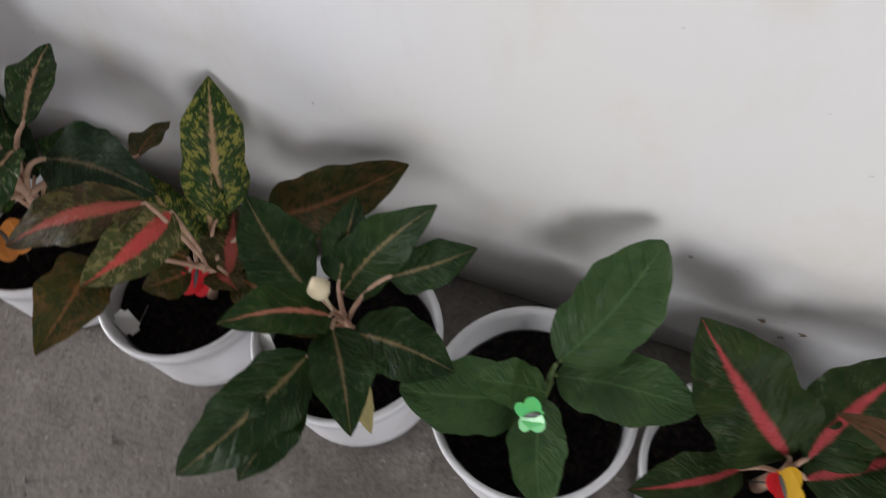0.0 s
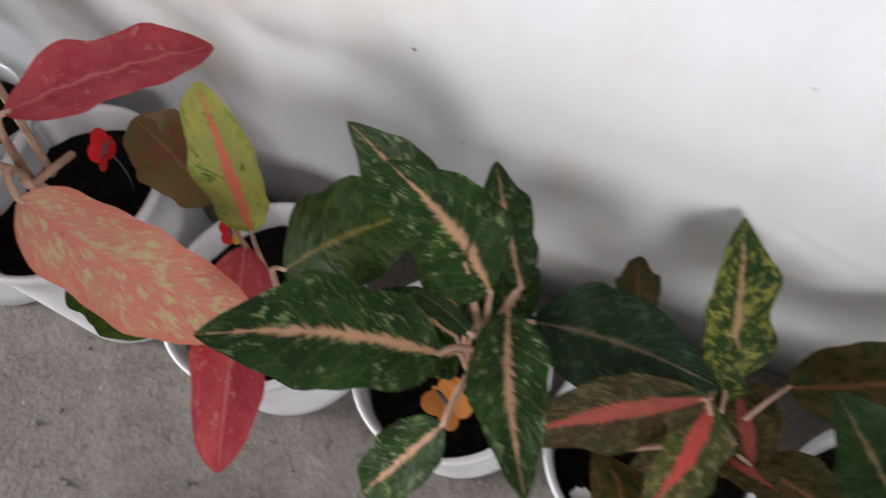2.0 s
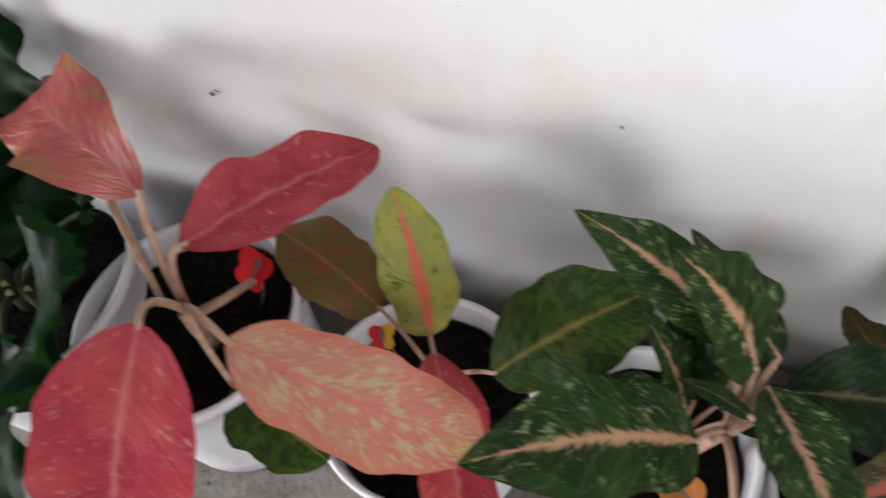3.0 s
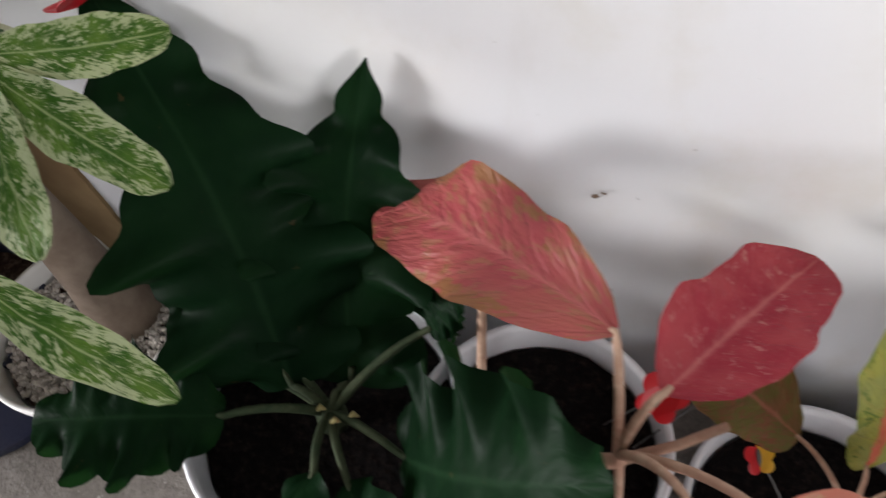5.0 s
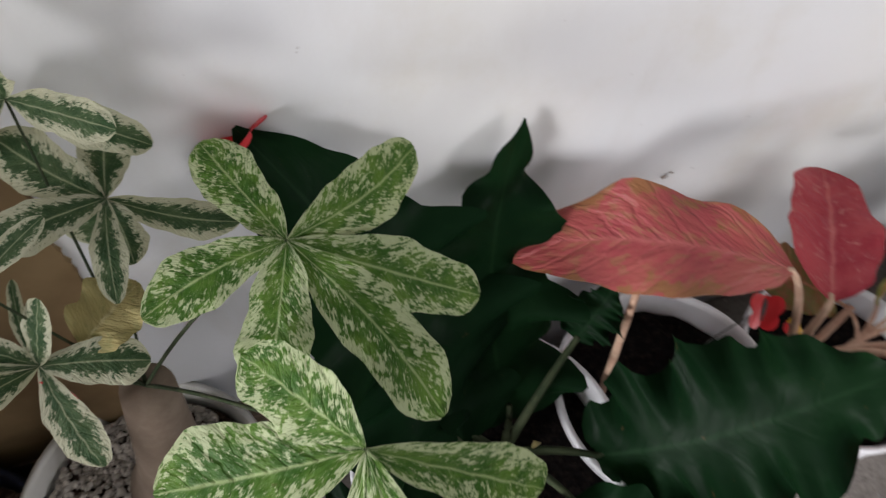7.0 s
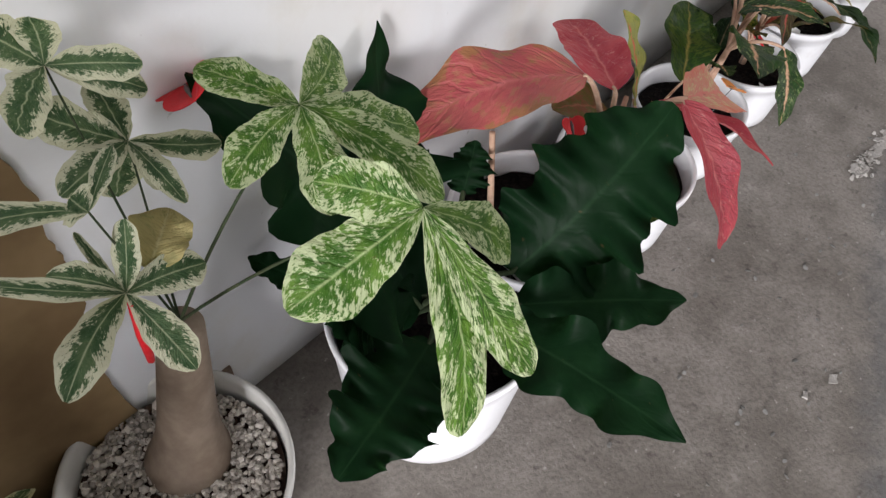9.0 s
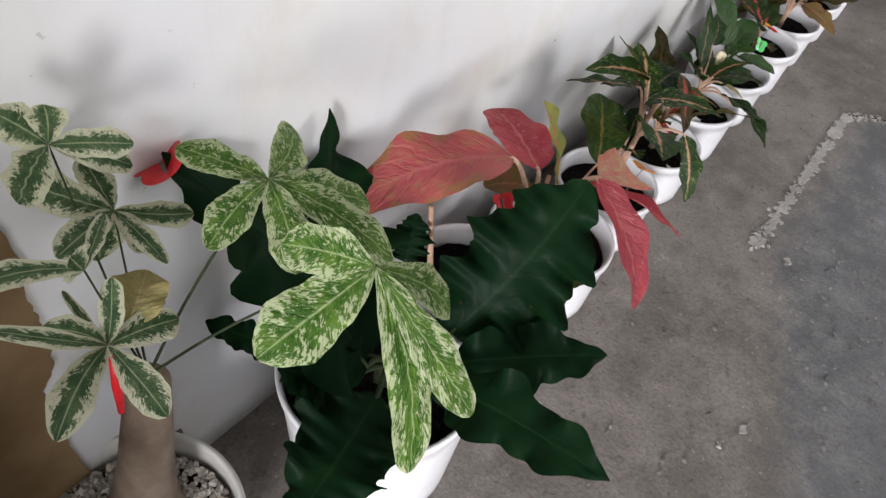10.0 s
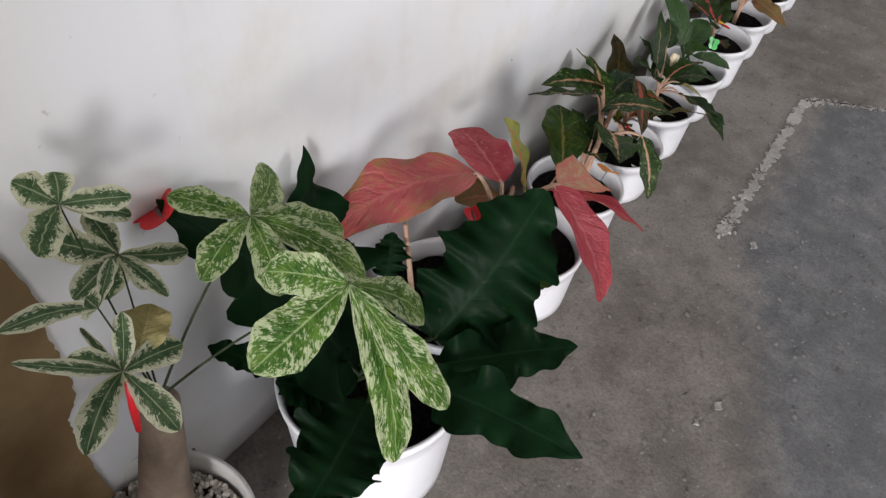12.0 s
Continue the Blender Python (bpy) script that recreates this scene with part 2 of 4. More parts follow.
def painted_wall():
    n = Nodes("white_wall_paint", 0.62, 0.3)
    p = n.world_place()
    x, y, z = n.split(p)
    wide = n.noise(p, 1.3, 3)
    blotch = n.noise(p, 5.0, 6, 0.62)
    fleck = n.noise(p, 46.0, 3, 0.5)
    smear = n.noise(n.join(n.math("MULTIPLY", x, 3.0), y, z), 3.2, 5, 0.6)
    col = n.mix(n.step(wide, 0.35, 0.65), (0.75, 0.76, 0.79), (0.74, 0.735, 0.715))
    col = n.mix(n.math("MULTIPLY", n.step(blotch, 0.50, 0.72), 0.34), col, (0.62, 0.575, 0.48))
    col = n.mix(n.math("MULTIPLY", n.step(smear, 0.52, 0.74), 0.24), col, (0.60, 0.565, 0.515))
    # slightly greyer tone over the upper west part of the wall
    grey_area = n.math("MULTIPLY", n.step(n.math("MULTIPLY_ADD", blotch, 0.10, x), -0.60, -0.66), n.step(n.math("MULTIPLY_ADD", blotch, 0.2, z), 0.87, 0.93))
    col = n.mix(n.math("MULTIPLY", grey_area, 0.22), col, (0.52, 0.53, 0.56))
    col = n.mix(n.math("MULTIPLY", n.step(fleck, 0.725, 0.76), 0.5), col, (0.38, 0.36, 0.34))
    trowel = n.noise(n.join(x, y, n.math("MULTIPLY", z, 2.0)), 7.0, 5)
    n.bump(n.math("ADD", trowel, n.math("MULTIPLY", fleck, 0.3)), 0.22, 0.006)
    return n.done(col, n.step(blotch, 0.3, 0.7, 0.5, 0.75))


def concrete(name, a, b, stain, rough=0.8, cement=None):
    n = Nodes(name, rough, 0.3)
    p = n.world_place()
    cloud, mid, grain = n.noise(p, 1.7, 4), n.noise(p, 9.0, 8, 0.72), n.noise(p, 120.0, 4)
    pit, speck = n.noise(p, 24.0, 6, 0.66), n.noise(p, 70.0, 4, 0.6)
    col = n.mix(n.step(n.math("ADD", n.math("MULTIPLY", cloud, 0.45), n.math("MULTIPLY", mid, 0.55)), 0.40, 0.60), a, b)
    if cement:  # a later, bluer screed beyond the broken joint
        x, y, _ = n.split(p)
        side = n.math("ADD", n.math("MULTIPLY_ADD", n.math("MAXIMUM", n.math("SUBTRACT", 0.88, x), 0.0), 0.40, y), n.math("MULTIPLY", mid, 0.22))
        inside = n.math("MULTIPLY", n.step(side, -0.47, -0.60), n.step(n.math("ADD", x, n.math("MULTIPLY", y, 0.55)), 1.455, 1.42))
        col = n.mix(n.math("MULTIPLY", inside, 0.85), col, n.mix(n.step(mid, 0.38, 0.66), cement, (0.172, 0.175, 0.18)))
    col = n.mix(n.math("MULTIPLY", n.step(pit, 0.59, 0.68), 0.55), col, stain)
    col = n.mix(n.math("MULTIPLY", n.step(mid, 0.60, 0.74), 0.45), col, (0.40, 0.38, 0.35))
    col = n.mix(n.math("MULTIPLY", n.step(speck, 0.66, 0.70), 0.55), col, (0.42, 0.40, 0.37))
    col = n.mix(n.math("MULTIPLY", n.step(grain, 0.4, 0.7), 0.30), col, stain)
    n.bump(n.math("ADD", n.math("MULTIPLY", grain, 0.4), n.math("SUBTRACT", mid, n.math("MULTIPLY", pit, 0.8))), 0.6, 0.007)
    return n.done(col, n.step(mid, 0.3, 0.7, rough - 0.18, rough + 0.1))


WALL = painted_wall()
FLOOR = concrete("old_concrete", (0.138, 0.122, 0.106), (0.232, 0.211, 0.19), (0.058, 0.049, 0.042), cement=(0.100, 0.105, 0.112))
RENDER = concrete("cement_render", (0.33, 0.325, 0.32), (0.41, 0.405, 0.40), (0.26, 0.255, 0.25))
BARE = concrete("bare_render", (0.12, 0.115, 0.11), (0.17, 0.165, 0.155), (0.09, 0.085, 0.08))
CRUMBS = concrete("cement_crumbs", (0.27, 0.255, 0.235), (0.42, 0.40, 0.375), (0.17, 0.155, 0.14))


def kraft():
    n = Nodes("bare_tan_plaster", 0.75, 0.25)
    p = n.world_place()
    a, b = n.noise(p, 4.0, 5), n.noise(p, 24.0, 6)
    n.bump(b, 0.25, 0.003)
    return n.done(n.mix(n.step(a, 0.35, 0.65), (0.17, 0.108, 0.052), (0.28, 0.195, 0.10)))


TAN = kraft()


# ---- mesh tools ----
def mesh_object(name, bm, material, smooth=True):
    bmesh.ops.recalc_face_normals(bm, faces=bm.faces)
    me = bpy.data.meshes.new(name)
    bm.to_mesh(me)
    bm.free()
    me.materials.append(material)
    if smooth:
        me.polygons.foreach_set("use_smooth", [True] * len(me.polygons))
    return new(name, me)


def part(name, bm, material, parent, label="", smooth=True):
    ob = mesh_object(name, bm, material, smooth)
    ob.parent = parent
    if label:
        tagged(ob, label)
    return ob


def thing(name, place, label, category, group=""):
    ob = new(name)
    ob.empty_display_size = 0.05
    ob.location = place
    return tagged(ob, label, category, group)


def local(parent, p):
    """A point of the room as the parent sees it."""
    q = Vector(p)
    while parent:
        q, parent = q - parent.location, parent.parent
    return q


def box(x0, x1, y0, y1, z0, z1):
    bm = bmesh.new()
    bmesh.ops.create_cube(bm, size=1)
    for v in bm.verts:
        v.co = ((x0 + x1) / 2 + v.co.x * (x1 - x0), (y0 + y1) / 2 + v.co.y * (y1 - y0), (z0 + z1) / 2 + v.co.z * (z1 - z0))
    return bm


def turned(profile, segments=48, wobble=0.0, seed=0):
    """A turned body from (radius, height) pairs."""
    bm, rings = bmesh.new(), []
    rng = random.Random(seed)
    ph = rng.random() * 6
    for r, z in profile:
        ring = []
        for i in range(segments):
            a = 2 * math.pi * i / segments
            k = r * (1 + wobble * math.sin(2 * a + ph))
            ring.append(bm.verts.new((k * math.cos(a), k * math.sin(a), z)))
        rings.append(ring)
    for a, b in zip(rings, rings[1:]):
        for i in range(segments):
            j = (i + 1) % segments
            bm.faces.new((a[i], a[j], b[j], b[i]))
    bm.faces.new(rings[0][::-1])
    bm.faces.new(rings[-1])
    return bm


def tube(points, radii, sides=8):
    """A round rod through the points."""
    bm, rings = bmesh.new(), []
    pts = [Vector(p) for p in points]
    for i, p in enumerate(pts):
        d = (pts[min(i + 1, len(pts) - 1)] - pts[max(i - 1, 0)]).normalized()
        side = d.cross(Vector((0.3, 0.9, 0.2))).normalized()
        up = side.cross(d)
        r = radii[i] if isinstance(radii, (list, tuple)) else radii
        rings.append([bm.verts.new(p + r * (math.cos(k * 2 * math.pi / sides) * side + math.sin(k * 2 * math.pi / sides) * up)) for k in range(sides)])
    for a, b in zip(rings, rings[1:]):
        for k in range(sides):
            j = (k + 1) % sides
            bm.faces.new((a[k], a[j], b[j], b[k]))
    bm.faces.new(rings[0][::-1])
    bm.faces.new(rings[-1])
    return bm


def arc(a, b, lift, n=9, way=(0, 0, 1)):
    a, b, way = Vector(a), Vector(b), Vector(way)
    return [a.lerp(b, i / (n - 1)) + way * lift * 4 * (i / (n - 1)) * (1 - i / (n - 1)) for i in range(n)]


SHAPES = {  # where the blade is widest, and how it narrows to base and tip
    "pointed": (0.55, 0.85), "hooked": (0.42, 1.0), "heart": (0.32, 0.78), "blunt": (0.48, 0.40), "oval": (0.55, 0.60), "paddle": (0.80, 0.50), "broad": (0.42, 0.62)}


def blade(base, tip, width, roll, bend, shape="pointed", fold=0.12, wave=0.05, waves=2.5, seed=0, nu=18, nv=8, lobes=0.0):
    """A leaf blade from base to tip, arched by bend, folded along its midrib and waved along its edges."""
    rng = random.Random(seed)
    base, tip = Vector(base), Vector(tip)
    axis = tip - base
    length = axis.length
    axis.normalize()
    up = Vector((0, 0, 1)) - axis * axis.z
    if up.length < 1e-3:
        up = Vector((0, -1, 0))
    up.normalize()
    side = axis.cross(up)
    c, s = math.cos(radians(roll)), math.sin(radians(roll))
    normal = up * c + side * s
    side = axis.cross(normal)
    a, b = SHAPES[shape]
    top = a / (a + b)
    peak = top ** a * (1 - top) ** b
    p1, p2, p3 = (rng.random() * 6.28 for _ in range(3))
    hook = rng.uniform(-0.05, 0.05) * length
    bm = bmesh.new()
    uv = bm.loops.layers.uv.new("UVMap")
    grid = []
    for i in range(nu + 1):
        u = i / nu
        k = min(max(u, 0.004), 0.996)
        half = 0.5 * width * k ** a * (1 - k) ** b / peak
        half *= 1 + 0.06 * math.sin(9 * u + p1) * (wave > 0.03)
        left, right = (1 + lobes * (math.sin(6.28 * waves * u + p) + 0.55 * math.sin(14.7 * waves * u + 2 * p + 1)) for p in (p3, p2))
        spine = base + axis * length * u + normal * bend * length * 4 * u * (1 - u) + side * hook * math.sin(3.14 * u)
        row = []
        for j in range(nv + 1):
            v = -1 + 2 * j / nv
            rise = fold * abs(v) ** 1.3 * half - 0.10 * half * v * v
            edge = wave * 2 * half * v * v * (math.sin(waves * 6.28 * u + (p2 if v > 0 else p3)) + (0.5 * math.sin(waves * 15 * u + p1) if lobes > 0.1 else 0.0))
            quilt = (0.0005 if lobes > 0.12 else 0.0022) * math.sin(34 * (u - 0.26 * abs(v))) * (1 - abs(v)) * min(1, width / 0.08)
            row.append(bm.verts.new(spine + side * half * v * (right if v > 0 else left) + normal * (rise + edge + quilt)))
        grid.append(row)
    for i in range(nu):
        for j in range(nv):
            f = bm.faces.new((grid[i][j], grid[i + 1][j], grid[i + 1][j + 1], grid[i][j + 1]))
            for loop, (du, dv) in zip(f.loops, ((0, 0), (1, 0), (1, 1), (0, 1))):
                loop[uv].uv = ((i + du) / nu, (j + dv) / nv)
    return bm


COUNT = [0]


def leaf(plant, kind, base, tip, width, roll, bend, root=None, stalk=STEM_PINK, shape="pointed", wave=0.085, waves=2.3, fold=0.26, thick=0.0028, lift=0.02, lobes=0.05):
    """A leaf of the plant, with its stalk from the root."""
    COUNT[0] += 1
    o = Vector(plant.location)
    ob = part("leaf", blade(Vector(base) - o, Vector(tip) - o, width, roll, bend, shape, fold, wave, waves, COUNT[0], 56 if lobes > 0.1 else 22, 14 if lobes > 0.1 else 8, lobes), LEAF[kind], plant)
    if root is not None:
        a, b = Vector(root) - o, Vector(base) - o
        ahead = (Vector(tip) - Vector(base)) * 0.12
        pts = arc(a, b, lift) + [b + ahead * 0.5]
        n = len(pts)
        part("petiole", tube(pts, [thick * (1.35 - 0.6 * i / n) for i in range(n)], 7), stalk, ob)
    return ob


def pot_shape(r, h, foot=0.74, lip=0.006, wall=0.004):
    b = r * foot
    out = [(b * 0.9, 0.0), (b, 0.004)]
    for i in range(1, 7):
        u = i / 7
        out.append((b + (r - lip - b) * u, 0.004 + (h - 0.03) * u))
    out += [(r - lip, h - 0.022), (r - 0.001, h - 0.020), (r, h - 0.010), (r, h - 0.002), (r - 0.003, h), (r - lip - wall * 0.5, h - 0.001), (r - lip - wall, h - 0.010)]
    for i in range(6, 0, -1):
        u = i / 7
        out.append((b + (r - lip - b) * u - wall, 0.008 + (h - 0.03) * u))
    out.append((b * 0.5, 0.010))
    return turned(out, 64, 0.004, int(r * 1e4))


def ground_disc(r, z, rough, seed, mound=0.0):
    bm = bmesh.new()
    rings, seg = 9, 40
    centre = bm.verts.new((0, 0, z + mound))
    prev = None
    for i in range(1, rings + 1):
        k = r * i / rings
        ring = []
        for j in range(seg):
            a = 2 * math.pi * j / seg
            p = Vector((k * math.cos(a), k * math.sin(a), 0))
            dz = rough * noise.noise(p * 40 + Vector((seed, 0, 0))) + 0.5 * rough * noise.noise(p * 110 + Vector((0, seed, 0)))
            ring.append(bm.verts.new((p.x, p.y, z + dz + mound * (1 - (i / rings) ** 2))))
        for j in range(seg):
            m = (j + 1) % seg
            if prev is None:
                bm.faces.new((centre, ring[j], ring[m]))
            else:
                bm.faces.new((prev[j], ring[j], ring[m], prev[m]))
        prev = ring
    return bm


def potted(name, x, y, r, h, label, category, material=WHITE_POT, soil=SOIL, fill=0.048, group="potted plants along the wall", foot=0.87):
    plant = thing(name, (x, y, 0), label, category, group)
    part("pot", pot_shape(r, h, foot), material, plant)
    inner = r - 0.010 - (r * (1 - foot)) * fill / h
    part("soil", ground_disc(inner - 0.001, h - fill, 0.006, int(x * 100) % 17), soil, plant)
    return plant


def butterfly(place, turn, size, left, right, root, label):
    """A flat plastic butterfly on a wire stuck in the pot."""
    pick = thing("butterfly_pick", root, label, "plant pick", "plastic butterfly picks")
    o = Vector(root)
    m = pose(*place, *turn)
    for k, mat in ((-1, left), (1, right)):
        bm = bmesh.new()
        n = 22
        rim = []
        for i in range(n):
            a = math.pi * (i / (n - 1) - 0.5)
            rr = size * (0.62 + 0.38 * abs(math.sin(2 * a + 0.35)))
            rim.append((k * rr * math.cos(a), rr * math.sin(a) * 1.05, size * 0.30 * math.cos(a)))
        for dz in (0.0, 0.0012):
            vs = [bm.verts.new((m @ Vector((p[0], p[1], p[2] + dz))) - o) for p in rim]
            bm.faces.new(vs if dz else vs[::-1])
        bm.verts.ensure_lookup_table()
        for i in range(n):
            j = (i + 1) % n
            bm.faces.new((bm.verts[i], bm.verts[j], bm.verts[n + j], bm.verts[n + i]))
        part("wing", bm, mat, pick, smooth=False)
    head, tail = m @ Vector((0, size * 0.55, 0.002)), m @ Vector((0, -size * 0.5, 0.002))
    part("body", tube([head - o, head.lerp(tail, 0.3) - o, head.lerp(tail, 0.6) - o, tail - o], [0.0015, 0.0032, 0.0028, 0.001], 8), WIRE, pick)
    part("wire", tube(arc((0, 0, -0.01), Vector(place) - o, 0.01, 8, (0.5, 0.5, 0)), 0.0011, 6), WIRE, pick)
    return pick


# ---- the room ----
def structure(name, bm, material, label, category):
    return tagged(mesh_object(name, bm, material, False), label, category, kind="structure")


def wall_sheet(x0, x1, z0, z1):
    """The long wall, slightly uneven, 0.15 m thick."""
    bm = bmesh.new()
    nx, nz = 150, 40
    g = []
    for i in range(nx + 1):
        col = []
        for j in range(nz + 1):
            x, z = x0 + (x1 - x0) * i / nx, z0 + (z1 - z0) * j / nz
            y = 0.0025 * noise.noise(Vector((x * 1.7, 0, z * 1.7))) + 0.0012 * noise.noise(Vector((x * 6, 3, z * 6)))
            col.append(bm.verts.new((x, y, z)))
        g.append(col)
    for i in range(nx):
        for j in range(nz):
            bm.faces.new((g[i][j], g[i + 1][j], g[i + 1][j + 1], g[i][j + 1]))
    back = [bm.verts.new((x, 0.15, z)) for x, z in ((x0, z0), (x1, z0), (x1, z1), (x0, z1))]
    bm.faces.new(back)
    edges = ([g[i][0] for i in range(nx + 1)], [g[nx][j] for j in range(nz + 1)], [g[i][nz] for i in range(nx, -1, -1)], [g[0][j] for j in range(nz, -1, -1)])
    for k, e in enumerate(edges):
        bm.faces.new([*e, back[(k + 1) % 4], back[k]])
    return bm


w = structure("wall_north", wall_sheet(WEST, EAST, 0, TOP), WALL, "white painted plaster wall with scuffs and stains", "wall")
w.data.polygons.foreach_set("use_smooth", [True] * len(w.data.polygons))
structure("wall_east", box(EAST, EAST + 0.15, SOUTH, 0.15, 0, TOP), RENDER, "plain grey cement-rendered end wall", "wall")
for name, ya, yb, za, zb in (("wall_west_jamb", SOUTH, -3.05, 0, 2.2), ("wall_west", -1.15, 0.15, 0, 2.2), ("wall_west_lintel", SOUTH, 0.15, 2.2, TOP)):
    structure(name, box(WEST - 0.15, WEST, ya, yb, za, zb), BARE, "plain bare cement end wall beside an opening", "wall")
structure("ceiling", box(WEST - 0.15, EAST + 0.15, SOUTH - 0.15, 0.15, TOP, TOP + 0.12), RENDER, "plain grey cement-rendered ceiling", "ceiling")
# unseen slab, added to keep west daylight off the money trees
structure("light_block_slab", box(-1.62, -1.50, -0.62, -0.004, 0, TOP), BARE, "plain bare cement slab added out of view to block the west light", "wall")
# the open front of the room
for name, xa, xb in (("wall_south", WEST, 2.45), ("wall_south_east", 3.65, EAST)):
    structure(name, box(xa, xb, SOUTH - 0.15, SOUTH, 0, 2.2), RENDER, "plain grey cement-rendered wall beside an open front", "wall")
structure("wall_south_lintel", box(WEST, EAST, SOUTH - 0.15, SOUTH, 2.2, TOP), RENDER, "plain grey cement-rendered beam over the open front", "wall")


def floor_sheet(x0, x1, y0, y1):
    bm = bmesh.new()
    nx, ny = 170, 75
    g = [[bm.verts.new((x0 + (x1 - x0) * i / nx, y0 + (y1 - y0) * j / ny,
                        0.003 * noise.noise(Vector((i * 0.09, j * 0.09, 1))) - 0.002)) for j in range(ny + 1)] for i in range(nx + 1)]
    for i in range(nx):
        for j in range(ny):
            bm.faces.new((g[i][j], g[i + 1][j], g[i + 1][j + 1], g[i][j + 1]))
    return bm


f = structure("floor", floor_sheet(WEST, EAST, SOUTH - 0.15, 0.0), FLOOR, "worn grey-brown concrete floor with pits and stains", "floor")
f.data.polygons.foreach_set("use_smooth", [True] * len(f.data.polygons))
structure("ground", box(-90, 90, -90, 90, -0.06, -0.02), FLOOR, "bare concrete yard outside", "ground")


def ragged(corners, z, h, step=0.02, jag=0.012, seed=3):
    """A thin slab with crumbling edges."""
    rng = random.Random(seed)
    pts = []
    for (ax, ay), (bx, by) in zip(corners, corners[1:] + corners[:1]):
        n = max(2, int(math.hypot(bx - ax, by - ay) / step))
        for i in range(n):
            u = i / n
            pts.append((ax + (bx - ax) * u + rng.uniform(-jag, jag), ay + (by - ay) * u + rng.uniform(-jag, jag)))
    bm = bmesh.new()
    low = [bm.verts.new((x, y, z)) for x, y in pts]
    high = [bm.verts.new((x, y, z + h)) for x, y in pts]
    bm.faces.new(high)
    for i in range(len(pts)):
        j = (i + 1) % len(pts)
        bm.faces.new((low[i], low[j], high[j], high[i]))
    return bm


def crack(line, seed):
    """A thin open crack along the line."""
    rng = random.Random(seed)
    pts = []
    for (ax, ay), (bx, by) in zip(line, line[1:]):
        n = int(math.hypot(bx - ax, by - ay) / 0.012)
        pts += [(ax + (bx - ax) * i / n, ay + (by - ay) * i / n + rng.gauss(0, 0.004)) for i in range(n)]
    bm = bmesh.new()
    a = [bm.verts.new((x, y - rng.uniform(0.001, 0.006), 0.0035)) for x, y in pts]
    b = [bm.verts.new((x, y + rng.uniform(0.001, 0.006), 0.0035)) for x, y in pts]
    for i in range(len(pts) - 1):
        bm.faces.new((a[i], a[i + 1], b[i + 1], b[i]))
    return bm


structure("floor_crack", crack([(1.75, -0.583), (1.797, -0.642), (1.838, -0.709), (1.861, -0.757), (1.898, -0.831), (1.991, -1.01), (2.15, -1.44)], 4), SOIL, "dark crack across the concrete floor", "floor crack")


def crumbs(line, width, count, seed):
    """Crumbled cement along a joint."""
    rng = random.Random(seed)
    bm = bmesh.new()
    for _ in range(count):
        u = rng.random() * (len(line) - 1)
        i = int(u)
        (ax, ay), (bx, by) = line[i], line[i + 1]
        x, y = ax + (bx - ax) * (u - i) + rng.gauss(0, width), ay + (by - ay) * (u - i) + rng.gauss(0, width)
        s = rng.uniform(0.0015, 0.006)
        m = Matrix.Translation((x, y, s * 0.15)) @ Euler((rng.random(), rng.random(), rng.random() * 6)).to_matrix().to_4x4() @ Matrix.Diagonal((s * 1.4, s, s * 0.35, 1))
        bmesh.ops.create_icosphere(bm, subdivisions=1, radius=1, matrix=m)
    return bm


tagged(mesh_object("cement_crumbs", crumbs([(0.851, -0.587), (0.954, -0.585), (1.236, -0.585), (1.75, -0.583), (1.79, -0.63), (1.84, -0.71), (1.90, -0.84)], 0.010, 420, 5), CRUMBS, False),
       "pale crumbled cement along the joint of the floor patch", "debris", kind="stuff")
tagged(mesh_object("floor_grit", crumbs([(-0.2, -0.75), (0.4, -0.62), (0.9, -0.75), (0.5, -1.0), (1.6, -0.9), (2.2, -0.5)], 0.16, 300, 9), BARE, False),
       "dark grit and soil crumbs scattered on the concrete floor", "debris", kind="stuff")
for k, (xa, xb, wa, wb) in enumerate(((0.86, 0.91, 0.013, 0.008), (0.935, 1.045, 0.008, 0.015), (1.055, 1.205, 0.016, 0.010), (1.235, 1.39, 0.012, 0.018), (1.395, 1.54, 0.017, 0.013), (1.57, 1.76, 0.015, 0.018))):
    ya, yb = -0.587 + 0.005 * (xa - 0.85), -0.587 + 0.005 * (xb - 0.85)
    structure("floor_scar", ragged([(xa, ya - wa), (xb, yb - wb), (xb, yb + wb), (xa, ya + wa)], -0.003, 0.0048, 0.010, 0.010, 8 + k), CRUMBS,
              "rough pale strip of broken cement in the floor", "floor patch")
for k, (cx, cy, s) in enumerate(((0.871, -0.573, 0.020), (0.866, -0.676, 0.018), (0.274, -0.783, 0.018), (0.206, -0.757, 0.010))):
    structure("floor_stain", ragged([(cx + s * 0.9, cy), (cx + 0.3 * s, cy + 0.55 * s), (cx - 0.8 * s, cy + 0.2 * s), (cx - 0.3 * s, cy - 0.6 * s)], -0.002, 0.0052, 0.006, 0.004, 20 + k), CRUMBS,
              "chipped pale spot in the concrete floor", "floor stain")


